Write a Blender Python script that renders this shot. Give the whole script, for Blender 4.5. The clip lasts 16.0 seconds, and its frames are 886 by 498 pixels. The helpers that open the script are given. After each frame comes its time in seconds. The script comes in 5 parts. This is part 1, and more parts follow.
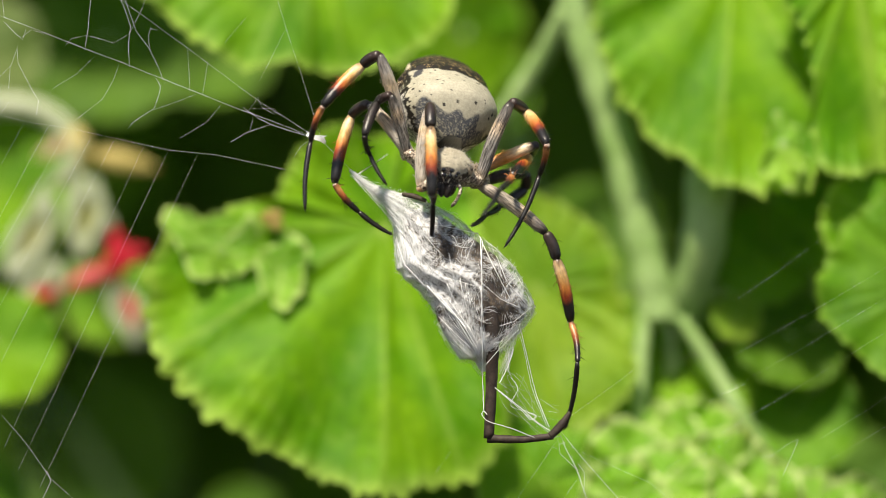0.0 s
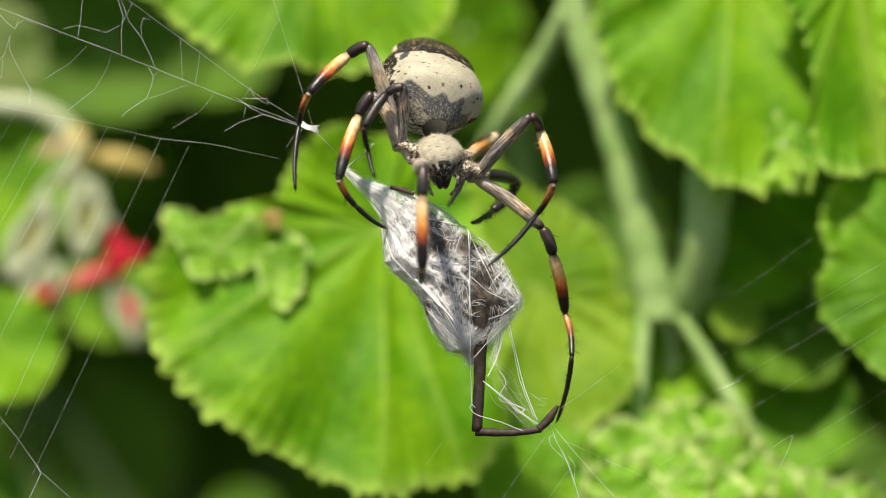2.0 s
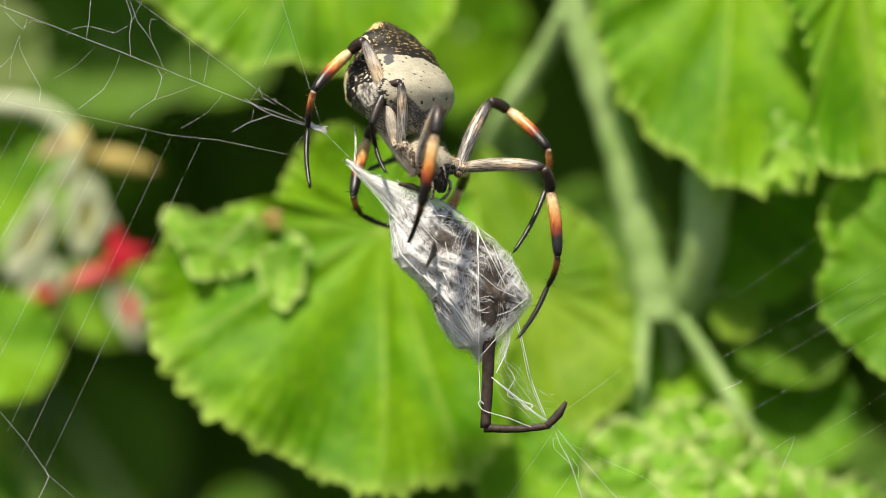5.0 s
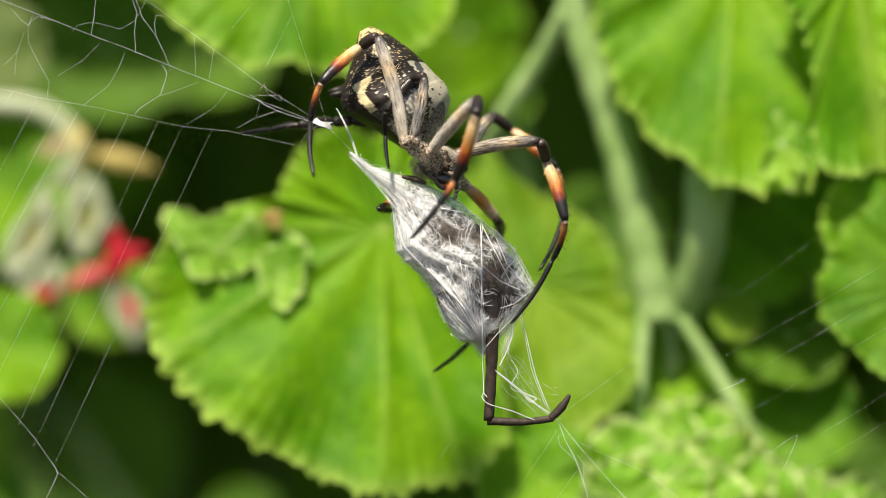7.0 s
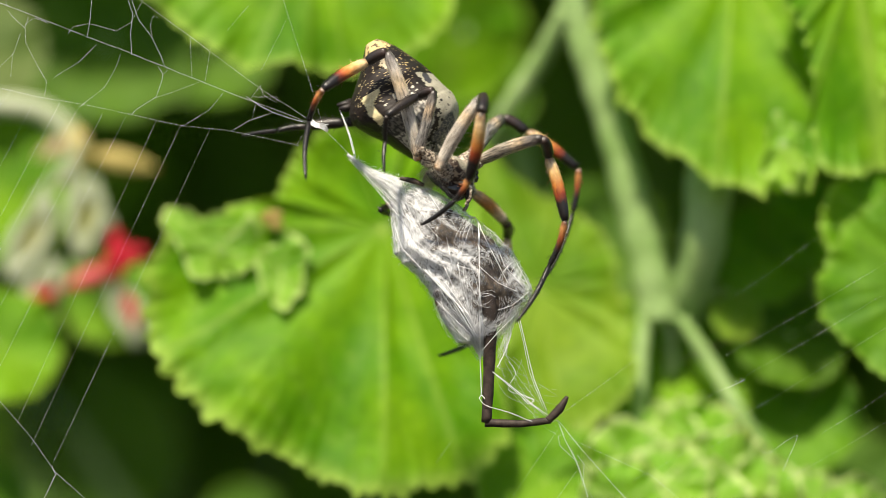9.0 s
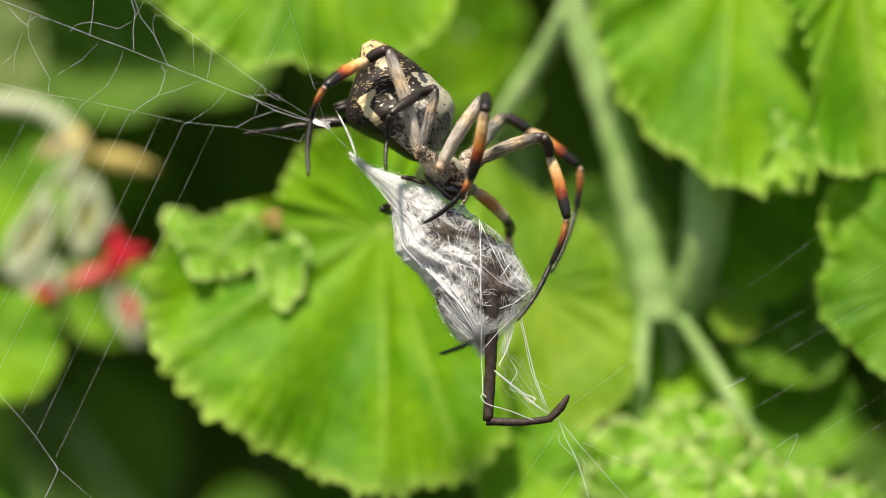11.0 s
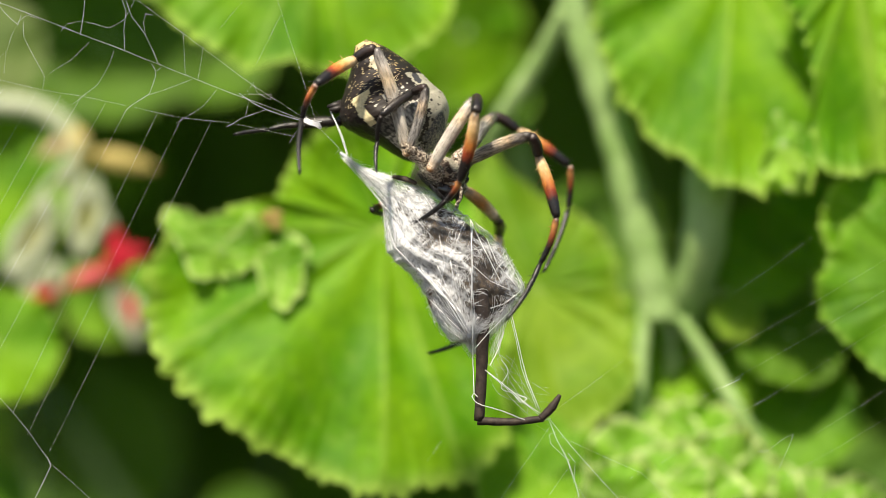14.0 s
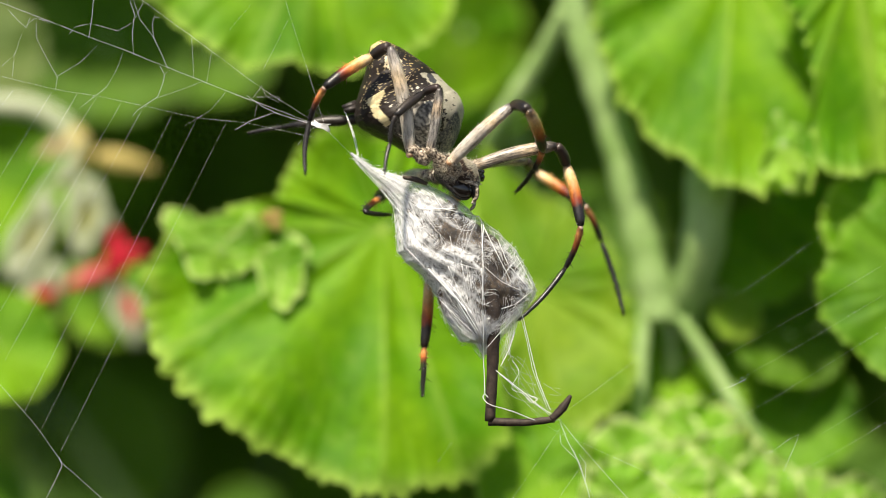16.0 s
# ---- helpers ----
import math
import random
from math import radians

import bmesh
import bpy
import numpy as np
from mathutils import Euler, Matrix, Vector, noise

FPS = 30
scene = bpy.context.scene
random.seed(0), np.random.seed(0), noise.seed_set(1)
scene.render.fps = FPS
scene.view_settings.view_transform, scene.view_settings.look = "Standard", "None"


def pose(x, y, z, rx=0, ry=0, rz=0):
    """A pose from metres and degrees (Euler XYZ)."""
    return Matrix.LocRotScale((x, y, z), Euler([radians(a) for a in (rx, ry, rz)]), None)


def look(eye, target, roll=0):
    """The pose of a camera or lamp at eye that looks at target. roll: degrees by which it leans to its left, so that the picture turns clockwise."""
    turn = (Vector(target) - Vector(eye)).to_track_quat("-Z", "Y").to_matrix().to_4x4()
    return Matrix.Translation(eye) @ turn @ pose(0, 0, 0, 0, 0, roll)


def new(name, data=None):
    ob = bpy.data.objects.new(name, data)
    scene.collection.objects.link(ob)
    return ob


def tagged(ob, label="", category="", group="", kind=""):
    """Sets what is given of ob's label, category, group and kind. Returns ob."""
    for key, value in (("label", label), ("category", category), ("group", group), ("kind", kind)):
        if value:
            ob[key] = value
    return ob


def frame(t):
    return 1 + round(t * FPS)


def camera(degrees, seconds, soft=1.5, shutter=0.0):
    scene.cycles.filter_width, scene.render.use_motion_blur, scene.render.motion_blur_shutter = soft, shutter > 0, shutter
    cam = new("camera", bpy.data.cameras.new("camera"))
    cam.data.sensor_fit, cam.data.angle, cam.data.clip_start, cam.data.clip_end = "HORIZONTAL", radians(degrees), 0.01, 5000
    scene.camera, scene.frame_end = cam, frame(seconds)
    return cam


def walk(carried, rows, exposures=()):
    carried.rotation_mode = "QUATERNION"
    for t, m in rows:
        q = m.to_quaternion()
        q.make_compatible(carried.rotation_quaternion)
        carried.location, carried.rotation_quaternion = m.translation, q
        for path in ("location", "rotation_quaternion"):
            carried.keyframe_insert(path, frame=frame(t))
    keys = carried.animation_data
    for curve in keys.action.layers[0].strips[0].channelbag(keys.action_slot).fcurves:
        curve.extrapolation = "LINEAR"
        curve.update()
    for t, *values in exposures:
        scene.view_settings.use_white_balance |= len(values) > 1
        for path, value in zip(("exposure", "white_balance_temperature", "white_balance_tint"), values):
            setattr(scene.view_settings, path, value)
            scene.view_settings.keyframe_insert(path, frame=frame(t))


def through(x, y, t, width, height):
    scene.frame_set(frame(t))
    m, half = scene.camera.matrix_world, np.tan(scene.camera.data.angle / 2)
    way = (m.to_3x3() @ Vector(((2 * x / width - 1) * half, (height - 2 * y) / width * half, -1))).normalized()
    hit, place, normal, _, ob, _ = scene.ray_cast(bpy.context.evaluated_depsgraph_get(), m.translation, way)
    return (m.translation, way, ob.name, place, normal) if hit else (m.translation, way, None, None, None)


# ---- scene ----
# ---- camera ----
# Lengths below are often given in "grains" of 0.06 mm on the upright plane of the spider's web:
# x to the right and y downwards from the upper left corner of the stretch of web in view.
G = 0.00006
REACH = 0.26678
cam = camera(20, 16.0, soft=0.8)
walk(cam, [(0, look((0, -REACH, 0), (0, 0, 0))), (16, look((0, -REACH, 0), (0, 0, 0)))], [(0, 0.53, 7300, 10), (9, 0.55, 7300, 10), (11.5, 0.58, 7300, 10), (13.5, 0.62, 7300, 10), (16, 0.62, 7300, 10)])
cam.data.dof.use_dof = True
cam.data.dof.focus_distance = REACH - 0.001
cam.data.dof.aperture_fstop = 9.0


def at(x, y, mm=0.0):
    """The place seen at grain x, y of the web plane, mm behind it."""
    k = 1 + mm * 0.001 / REACH
    return Vector(((x - 784) * G * k, mm * 0.001, (441 - y) * G * k))


def at_g(x, y, d=0.0):
    return at(x, y, d * 0.06)


# ---- light ----
TO_SUN = Vector((-0.20, -0.50, 0.83)).normalized()
world = bpy.data.worlds.new("world")
scene.world = world
world.use_nodes = True
wn = world.node_tree
sky = wn.nodes.new("ShaderNodeTexSky")
sky.sky_type, sky.sun_disc = "NISHITA", False
sky.sun_elevation = math.asin(TO_SUN.z)
sky.sun_rotation = math.atan2(TO_SUN.x, TO_SUN.y)
wn.links.new(sky.outputs[0], wn.nodes["Background"].inputs[0])
wn.nodes["Background"].inputs[1].default_value = 0.10
sun_data = bpy.data.lights.new("sun", "SUN")
sun_data.energy, sun_data.angle, sun_data.color = 5.0, radians(4), (1.0, 0.95, 0.86)
sun = new("sun", sun_data)
sun.matrix_world = look(TO_SUN * 3, (0, 0, 0))


# ---- materials ----
def mat(name, rough=0.6, spec=0.5):
    m = bpy.data.materials.new(name)
    m.use_nodes = True
    nt = m.node_tree
    b = nt.nodes["Principled BSDF"]
    b.inputs["Roughness"].default_value = rough
    b.inputs["Specular IOR Level"].default_value = spec
    return m, nt, b


def node(nt, kind, **values):
    n = nt.nodes.new(kind)
    for key, value in values.items():
        n.inputs[key].default_value = value
    return n


def ramp(nt, fac, stops, smooth=False):
    r = nt.nodes.new("ShaderNodeValToRGB")
    e = r.color_ramp.elements
    while len(e) < len(stops):
        e.new(0.5)
    for el, (p, c) in zip(e, stops):
        el.position, el.color = p, (*c, 1) if len(c) == 3 else c
    if smooth:
        r.color_ramp.interpolation = "EASE"
    nt.links.new(fac, r.inputs[0])
    return r.outputs[0]


def noise_out(nt, scale, detail=4.0, rough=0.55, coords="Object", stretch=None):
    tc = nt.nodes.new("ShaderNodeTexCoord")
    out = tc.outputs[coords]
    if stretch:
        mp = nt.nodes.new("ShaderNodeMapping")
        mp.inputs["Scale"].default_value = stretch
        nt.links.new(out, mp.inputs[0])
        out = mp.outputs[0]
    n = node(nt, "ShaderNodeTexNoise", Scale=scale, Detail=detail, Roughness=rough)
    nt.links.new(out, n.inputs["Vector"])
    return n.outputs["Fac"]


def mix(nt, fac, a, b, blend="MIX"):
    n = nt.nodes.new("ShaderNodeMix")
    n.data_type, n.blend_type = "RGBA", blend
    for sock, v in ((n.inputs[0], fac), (n.inputs[6], a), (n.inputs[7], b)):
        if isinstance(v, (int, float)):
            sock.default_value = v
        elif isinstance(v, tuple):
            sock.default_value = (*v, 1)
        else:
            nt.links.new(v, sock)
    return n.outputs[2]


def bump(nt, b, height, strength, distance):
    n = node(nt, "ShaderNodeBump", Strength=strength, Distance=distance)
    nt.links.new(height, n.inputs["Height"])
    nt.links.new(n.outputs[0], b.inputs["Normal"])


def attr(nt, name):
    n = nt.nodes.new("ShaderNodeAttribute")
    n.attribute_name = name
    return n


def leaf_material(name, dark, light, vein, through=0.4):
    m, nt, b = mat(name, 0.55, 0.2)
    n1 = noise_out(nt, 75, 4)
    col = ramp(nt, n1, [(0.34, dark), (0.66, light)], True)
    col = mix(nt, attr(nt, "vein").outputs["Fac"], col, vein)
    n2 = noise_out(nt, 900, 4)
    col = mix(nt, 0.5, col, ramp(nt, n2, [(0.3, (0.55, 0.6, 0.5)), (0.7, (1.25, 1.2, 1.1))]), "MULTIPLY")
    nt.links.new(col, b.inputs["Base Color"])
    bump(nt, b, n2, 0.5, 0.0004)
    t = nt.nodes.new("ShaderNodeBsdfTranslucent")
    warm = mix(nt, 1.0, col, (1.25, 1.15, 0.45), "MULTIPLY")
    nt.links.new(warm, t.inputs[0])
    ms = nt.nodes.new("ShaderNodeMixShader")
    ms.inputs[0].default_value = through
    nt.links.new(b.outputs[0], ms.inputs[1])
    nt.links.new(t.outputs[0], ms.inputs[2])
    nt.links.new(ms.outputs[0], nt.nodes["Material Output"].inputs[0])
    return m


LEAF = leaf_material("leaf_green", (0.082, 0.26, 0.002), (0.205, 0.44, 0.008), (0.40, 0.58, 0.11))
# Darker copies of the leaf green: shade inside the plant set in the colour.
LEAF_DEEP_SHADE = leaf_material("leaf_deep_shade", (0.056, 0.15, 0.006), (0.10, 0.225, 0.011), (0.12, 0.22, 0.03))
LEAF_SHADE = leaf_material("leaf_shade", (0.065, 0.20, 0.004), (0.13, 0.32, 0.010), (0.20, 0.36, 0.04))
LEAF_YOUNG = leaf_material("leaf_young", (0.14, 0.36, 0.012), (0.30, 0.53, 0.06), (0.76, 0.82, 0.44), 0.4)
LEAF_WARM = leaf_material("leaf_warm", (0.11, 0.27, 0.006), (0.23, 0.39, 0.022), (0.34, 0.48, 0.10))
LEAF_CURL = leaf_material("leaf_curl", (0.10, 0.29, 0.006), (0.22, 0.45, 0.03), (0.62, 0.74, 0.30))
LEAF_DULL = leaf_material("leaf_dull", (0.10, 0.17, 0.035), (0.17, 0.24, 0.07), (0.22, 0.28, 0.11))


def plain(name, stops, scale, rough=0.7, spec=0.3, relief=0.4, depth=0.0003, stretch=None, fine=6.0):
    m, nt, b = mat(name, rough, spec)
    n1 = noise_out(nt, scale, 4, stretch=stretch)
    n2 = noise_out(nt, scale * fine, 3, stretch=stretch)
    col = ramp(nt, n1, stops)
    col = mix(nt, 0.35, col, ramp(nt, n2, [(0.3, (0.5, 0.5, 0.5)), (0.7, (1.3, 1.3, 1.3))]), "MULTIPLY")
    nt.links.new(col, b.inputs["Base Color"])
    bump(nt, b, n2, relief, depth)
    return m


STEM = plain("stem_green", [(0.3, (0.19, 0.33, 0.085)), (0.7, (0.31, 0.44, 0.18))], 150)
# Stem green taken down for inner stems; their shade sits in the colour.
STEM_SHADE = plain("stem_shade", [(0.3, (0.05, 0.11, 0.03)), (0.7, (0.10, 0.17, 0.06))], 150)
BUD = plain("bud_green", [(0.3, (0.19, 0.20, 0.045)), (0.7, (0.31, 0.30, 0.10))], 300)
SEPAL = plain("dry_sepal", [(0.3, (0.34, 0.27, 0.07)), (0.7, (0.47, 0.38, 0.14))], 250)
SEPAL_PINK = plain("pink_sepal", [(0.3, (0.44, 0.30, 0.17)), (0.7, (0.54, 0.40, 0.27))], 250)
PALE_STEM = plain("downy_stem", [(0.3, (0.31, 0.36, 0.21)), (0.7, (0.46, 0.50, 0.35))], 200)
PETAL_PINK = plain("petal_pink", [(0.3, (0.50, 0.05, 0.07)), (0.7, (0.62, 0.13, 0.13))], 250, 0.7, 0.15)
PETAL = plain("petal_red", [(0.3, (0.36, 0.006, 0.018)), (0.7, (0.46, 0.022, 0.04))], 250, 0.7, 0.15)
SPOT = plain("withered_brown", [(0.3, (0.20, 0.12, 0.03)), (0.7, (0.36, 0.30, 0.08))], 400)
SPOT_PALE = plain("withered_yellow", [(0.3, (0.36, 0.40, 0.10)), (0.7, (0.46, 0.50, 0.18))], 400)
SOIL = plain("soil", [(0.3, (0.025, 0.018, 0.012)), (0.7, (0.06, 0.045, 0.03))], 40, 0.95, 0.1, 0.8, 0.01)


def painted(name, rough, spec, relief=0.3, scale=4000.0):
    """Takes its colour from the mesh's own markings."""
    m, nt, b = mat(name, rough, spec)
    n2 = noise_out(nt, scale, 4)
    col = mix(nt, 0.4, attr(nt, "mark").outputs["Color"], ramp(nt, n2, [(0.3, (0.6, 0.6, 0.6)), (0.7, (1.3, 1.3, 1.3))]), "MULTIPLY")
    nt.links.new(col, b.inputs["Base Color"])
    bump(nt, b, n2, relief, 0.00005)
    return m


ABDOMEN = painted("abdomen_skin", 0.58, 0.35)
CARAPACE = painted("carapace_hair", 0.7, 0.3, 0.8, 6000.0)
BLACK, DARK, CREAM, ORANGE, RED = (0.012, 0.010, 0.010), (0.035, 0.026, 0.020), (0.66, 0.50, 0.30), (0.78, 0.33, 0.07), (0.42, 0.06, 0.015)
GREY, PALE = (0.22, 0.19, 0.16), (0.58, 0.49, 0.38)


def leg_material(name, stops, speck, start=0.54, rough=0.36, spec=0.5):
    """Bands along a leg's piece, from its near end (0) to its far end (1), with hair-like specks."""
    m, nt, b = mat(name, rough, spec)
    tc = nt.nodes.new("ShaderNodeTexCoord")
    sep = nt.nodes.new("ShaderNodeSeparateXYZ")
    nt.links.new(tc.outputs["Generated"], sep.inputs[0])
    n1 = noise_out(nt, 2500, 4, stretch=(1, 0.5, 1))
    k = nt.nodes.new("ShaderNodeMath")
    k.operation = "MULTIPLY_ADD"
    k.inputs[1].default_value, k.inputs[2].default_value = 0.16, -0.08
    nt.links.new(n1, k.inputs[0])
    k2 = nt.nodes.new("ShaderNodeMath")
    k2.operation = "SUBTRACT"
    k2.inputs[0].default_value = 1.0
    nt.links.new(sep.outputs[1], k2.inputs[1])
    k3 = nt.nodes.new("ShaderNodeMath")
    nt.links.new(k2.outputs[0], k3.inputs[0])
    nt.links.new(k.outputs[0], k3.inputs[1])
    col = ramp(nt, k3.outputs[0], stops)
    n2 = noise_out(nt, 6500, 5, 0.65, stretch=(1, 0.10, 1))
    col = mix(nt, ramp(nt, n2, [(start - 0.05, (0, 0, 0)), (start + 0.17, (speck, speck, speck))]), col, (0.03, 0.026, 0.024))
    n3 = noise_out(nt, 1300, 3, 0.6, stretch=(1, 0.6, 1))
    col = mix(nt, 0.6, col, ramp(nt, n3, [(0.36, (0.42, 0.40, 0.38)), (0.60, (1.12, 1.12, 1.12))]), "MULTIPLY")
    nt.links.new(col, b.inputs["Base Color"])
    bump(nt, b, n2, 0.7, 0.00005)
    return m


FEMUR_PALE = leg_material("femur_pale", [(0.0, (0.45, 0.22, 0.09)), (0.06, (0.72, 0.56, 0.40)), (0.16, (0.64, 0.58, 0.49)), (0.55, (0.55, 0.49, 0.42)), (0.70, (0.74, 0.57, 0.37)), (0.86, (0.64, 0.58, 0.51)), (0.95, (0.22, 0.20, 0.19)), (1.0, DARK)], 0.8, 0.53)
FEMUR_GREY = leg_material("femur_grey", [(0.0, (0.45, 0.32, 0.18)), (0.2, (0.36, 0.34, 0.32)), (0.5, (0.38, 0.36, 0.33)), (0.7, (0.76, 0.58, 0.40)), (0.82, (0.40, 0.36, 0.32)), (0.96, DARK)], 0.95, 0.43)
FEMUR_MIXED = leg_material("femur_mixed", [(0.0, (0.50, 0.36, 0.22)), (0.2, (0.52, 0.45, 0.37)), (0.5, (0.50, 0.44, 0.36)), (0.72, (0.76, 0.58, 0.38)), (0.84, (0.34, 0.30, 0.26)), (0.96, DARK)], 0.9, 0.47)
FEMUR_ORANGE = leg_material("femur_orange", [(0.0, CREAM), (0.3, (0.66, 0.32, 0.12)), (0.48, ORANGE), (0.66, (0.74, 0.54, 0.30)), (0.84, (0.68, 0.54, 0.37)), (0.93, (0.10, 0.07, 0.05)), (1.0, BLACK)], 0.4)
PATELLA = leg_material("patella_black", [(0.0, (0.05, 0.03, 0.025)), (0.8, BLACK), (1.0, DARK)], 0.3)
TIBIA = leg_material("tibia_banded", [(0.0, DARK), (0.06, (0.46, 0.30, 0.16)), (0.14, (0.80, 0.58, 0.32)), (0.28, (0.80, 0.48, 0.18)), (0.44, (0.66, 0.23, 0.05)), (0.57, (0.30, 0.05, 0.015)), (0.70, BLACK), (0.96, BLACK), (1.0, (0.3, 0.28, 0.26))], 0.25)
TIBIA_BLACK = leg_material("tibia_black", [(0.0, BLACK), (0.6, DARK), (1.0, BLACK)], 0.3)
META = leg_material("metatarsus_banded", [(0.0, (0.55, 0.42, 0.34)), (0.05, (0.16, 0.06, 0.03)), (0.18, (0.66, 0.30, 0.10)), (0.34, (0.48, 0.13, 0.04)), (0.52, (0.10, 0.03, 0.015)), (0.66, BLACK), (1.0, BLACK)], 0.3)
META_BLACK = leg_material("metatarsus_black", [(0.0, DARK), (0.3, BLACK), (1.0, BLACK)], 0.2)
TARSUS = leg_material("tarsus_black", [(0.0, BLACK), (1.0, BLACK)], 0.0, 0.54, 0.35)
CHITIN = plain("dark_chitin", [(0.3, (0.010, 0.008, 0.008)), (0.7, (0.035, 0.026, 0.022))], 2500, 0.45, 0.4, 0.5, 0.00005)
COXA = plain("coxa_brown", [(0.38, (0.030, 0.022, 0.018)), (0.50, (0.30, 0.23, 0.17)), (0.62, (0.74, 0.66, 0.53))], 4200, 0.5, 0.4, 0.4, 0.00005)
GLOSS = plain("glossy_chitin", [(0.3, (0.006, 0.005, 0.005)), (0.7, (0.022, 0.015, 0.012))], 2500, 0.18, 0.6, 0.3, 0.00004)
HAIR = plain("pale_hair", [(0.3, (0.50, 0.44, 0.34)), (0.7, (0.80, 0.74, 0.62))], 3000, 0.6, 0.3)
EYE = mat("eye_black", 0.08, 0.8)[0]
EYE.node_tree.nodes["Principled BSDF"].inputs["Base Color"].default_value = (0.006, 0.006, 0.008, 1)
PREY_BROWN = plain("prey_brown", [(0.40, (0.018, 0.013, 0.010)), (0.66, (0.10, 0.072, 0.050))], 1600, 0.6, 0.3, 0.5, 0.0001)
WING_TAN = plain("wing_tan", [(0.38, (0.035, 0.025, 0.018)), (0.62, (0.26, 0.19, 0.12))], 2600, 0.6, 0.3, 0.5, 0.00008)
PREY_LEG = plain("prey_leg_brown", [(0.3, (0.022, 0.015, 0.012)), (0.7, (0.065, 0.046, 0.036))], 1500, 0.6, 0.3, 0.4, 0.00006)


def silk_material(name, cover, shine=0.5, streak=None, scale=900.0):
    """White silk; cover: the stretch of noise over which gaps close."""
    m, nt, b = mat(name, 0.35, 0.6)
    b.inputs["Base Color"].default_value = (0.92, 0.925, 0.93, 1)
    t = nt.nodes.new("ShaderNodeBsdfTranslucent")
    t.inputs[0].default_value = (0.74, 0.77, 0.80, 1)
    ms = nt.nodes.new("ShaderNodeMixShader")
    ms.inputs[0].default_value = 0.2
    nt.links.new(b.outputs[0], ms.inputs[1])
    nt.links.new(t.outputs[0], ms.inputs[2])
    out = ms.outputs[0]
    if cover:
        n1 = noise_out(nt, scale, 5, 0.6, stretch=streak)
        clear = nt.nodes.new("ShaderNodeBsdfTransparent")
        m2 = nt.nodes.new("ShaderNodeMixShader")
        nt.links.new(ramp(nt, n1, [(cover[0], (cover[2],) * 3), (cover[1], (cover[3],) * 3)]), m2.inputs[0])
        nt.links.new(clear.outputs[0], m2.inputs[1])
        nt.links.new(out, m2.inputs[2])
        out = m2.outputs[0]
    nt.links.new(out, nt.nodes["Material Output"].inputs[0])
    return m


SILK = silk_material("silk", None)
SILK_BEADED = silk_material("silk_beaded", (0.47, 0.55, 0.12, 0.95), scale=2600.0)
SILK_FINE = silk_material("silk_fine", (0.35, 0.65, 0.25, 0.85), scale=700.0)
SILK_DOTTED = silk_material("silk_dotted", (0.50, 0.60, 0.05, 0.75), scale=3200.0)


def film_material():
    m, nt, b = mat("silk_film", 0.4, 0.5)
    b.inputs["Base Color"].default_value = (0.74, 0.75, 0.76, 1)
    t = nt.nodes.new("ShaderNodeBsdfTranslucent")
    t.inputs[0].default_value = (0.74, 0.77, 0.80, 1)
    ms = nt.nodes.new("ShaderNodeMixShader")
    ms.inputs[0].default_value = 0.12
    nt.links.new(b.outputs[0], ms.inputs[1])
    nt.links.new(t.outputs[0], ms.inputs[2])
    wrap = attr(nt, "wrap").outputs["Vector"]
    streaks = []
    for turn in (38, -50):
        mp = nt.nodes.new("ShaderNodeMapping")
        mp.inputs["Rotation"].default_value = (0, 0, radians(turn))
        mp.inputs["Scale"].default_value = (1.6, 6.0, 1.0)
        nt.links.new(wrap, mp.inputs[0])
        n = node(nt, "ShaderNodeTexNoise", Scale=1.5, Detail=5.0, Roughness=0.65, Distortion=1.4)
        nt.links.new(mp.outputs[0], n.inputs["Vector"])
        streaks.append(n.outputs["Fac"])
    cloud = node(nt, "ShaderNodeTexNoise", Scale=3.2, Detail=5.0, Roughness=0.62, Distortion=2.2)
    nt.links.new(wrap, cloud.inputs["Vector"])
    weave = mix(nt, 0.5, mix(nt, 1.0, streaks[0], streaks[1], "LIGHTEN"), cloud.outputs["Fac"])
    k = nt.nodes.new("ShaderNodeMath")
    k.operation = "MULTIPLY"
    nt.links.new(attr(nt, "cover").outputs["Fac"], k.inputs[0])
    nt.links.new(ramp(nt, weave, [(0.42, (0.35,) * 3), (0.62, (1.5,) * 3)]), k.inputs[1])
    clear = nt.nodes.new("ShaderNodeBsdfTransparent")
    m2 = nt.nodes.new("ShaderNodeMixShader")
    nt.links.new(k.outputs[0], m2.inputs[0])
    nt.links.new(clear.outputs[0], m2.inputs[1])
    nt.links.new(ms.outputs[0], m2.inputs[2])
    nt.links.new(m2.outputs[0], nt.nodes["Material Output"].inputs[0])
    return m


SILK_FILM = film_material()


# ---- mesh helpers ----
def thing(name, label, category, group="", kind="", where=None):
    ob = new(name)
    ob.empty_display_size = 0.002
    if where is not None:
        ob.matrix_basis = where
    return tagged(ob, label, category, group, kind)


def mesh_of(name, verts, faces, material, smooth=True):
    me = bpy.data.meshes.new(name)
    me.from_pydata([tuple(v) for v in verts], [], faces)
    me.materials.append(material)
    if smooth:
        me.polygons.foreach_set("use_smooth", [True] * len(me.polygons))
    me.update()
    return me


def part(name, me, parent, label=""):
    ob = new(name, me)
    ob.parent = parent
    return tagged(ob, label)


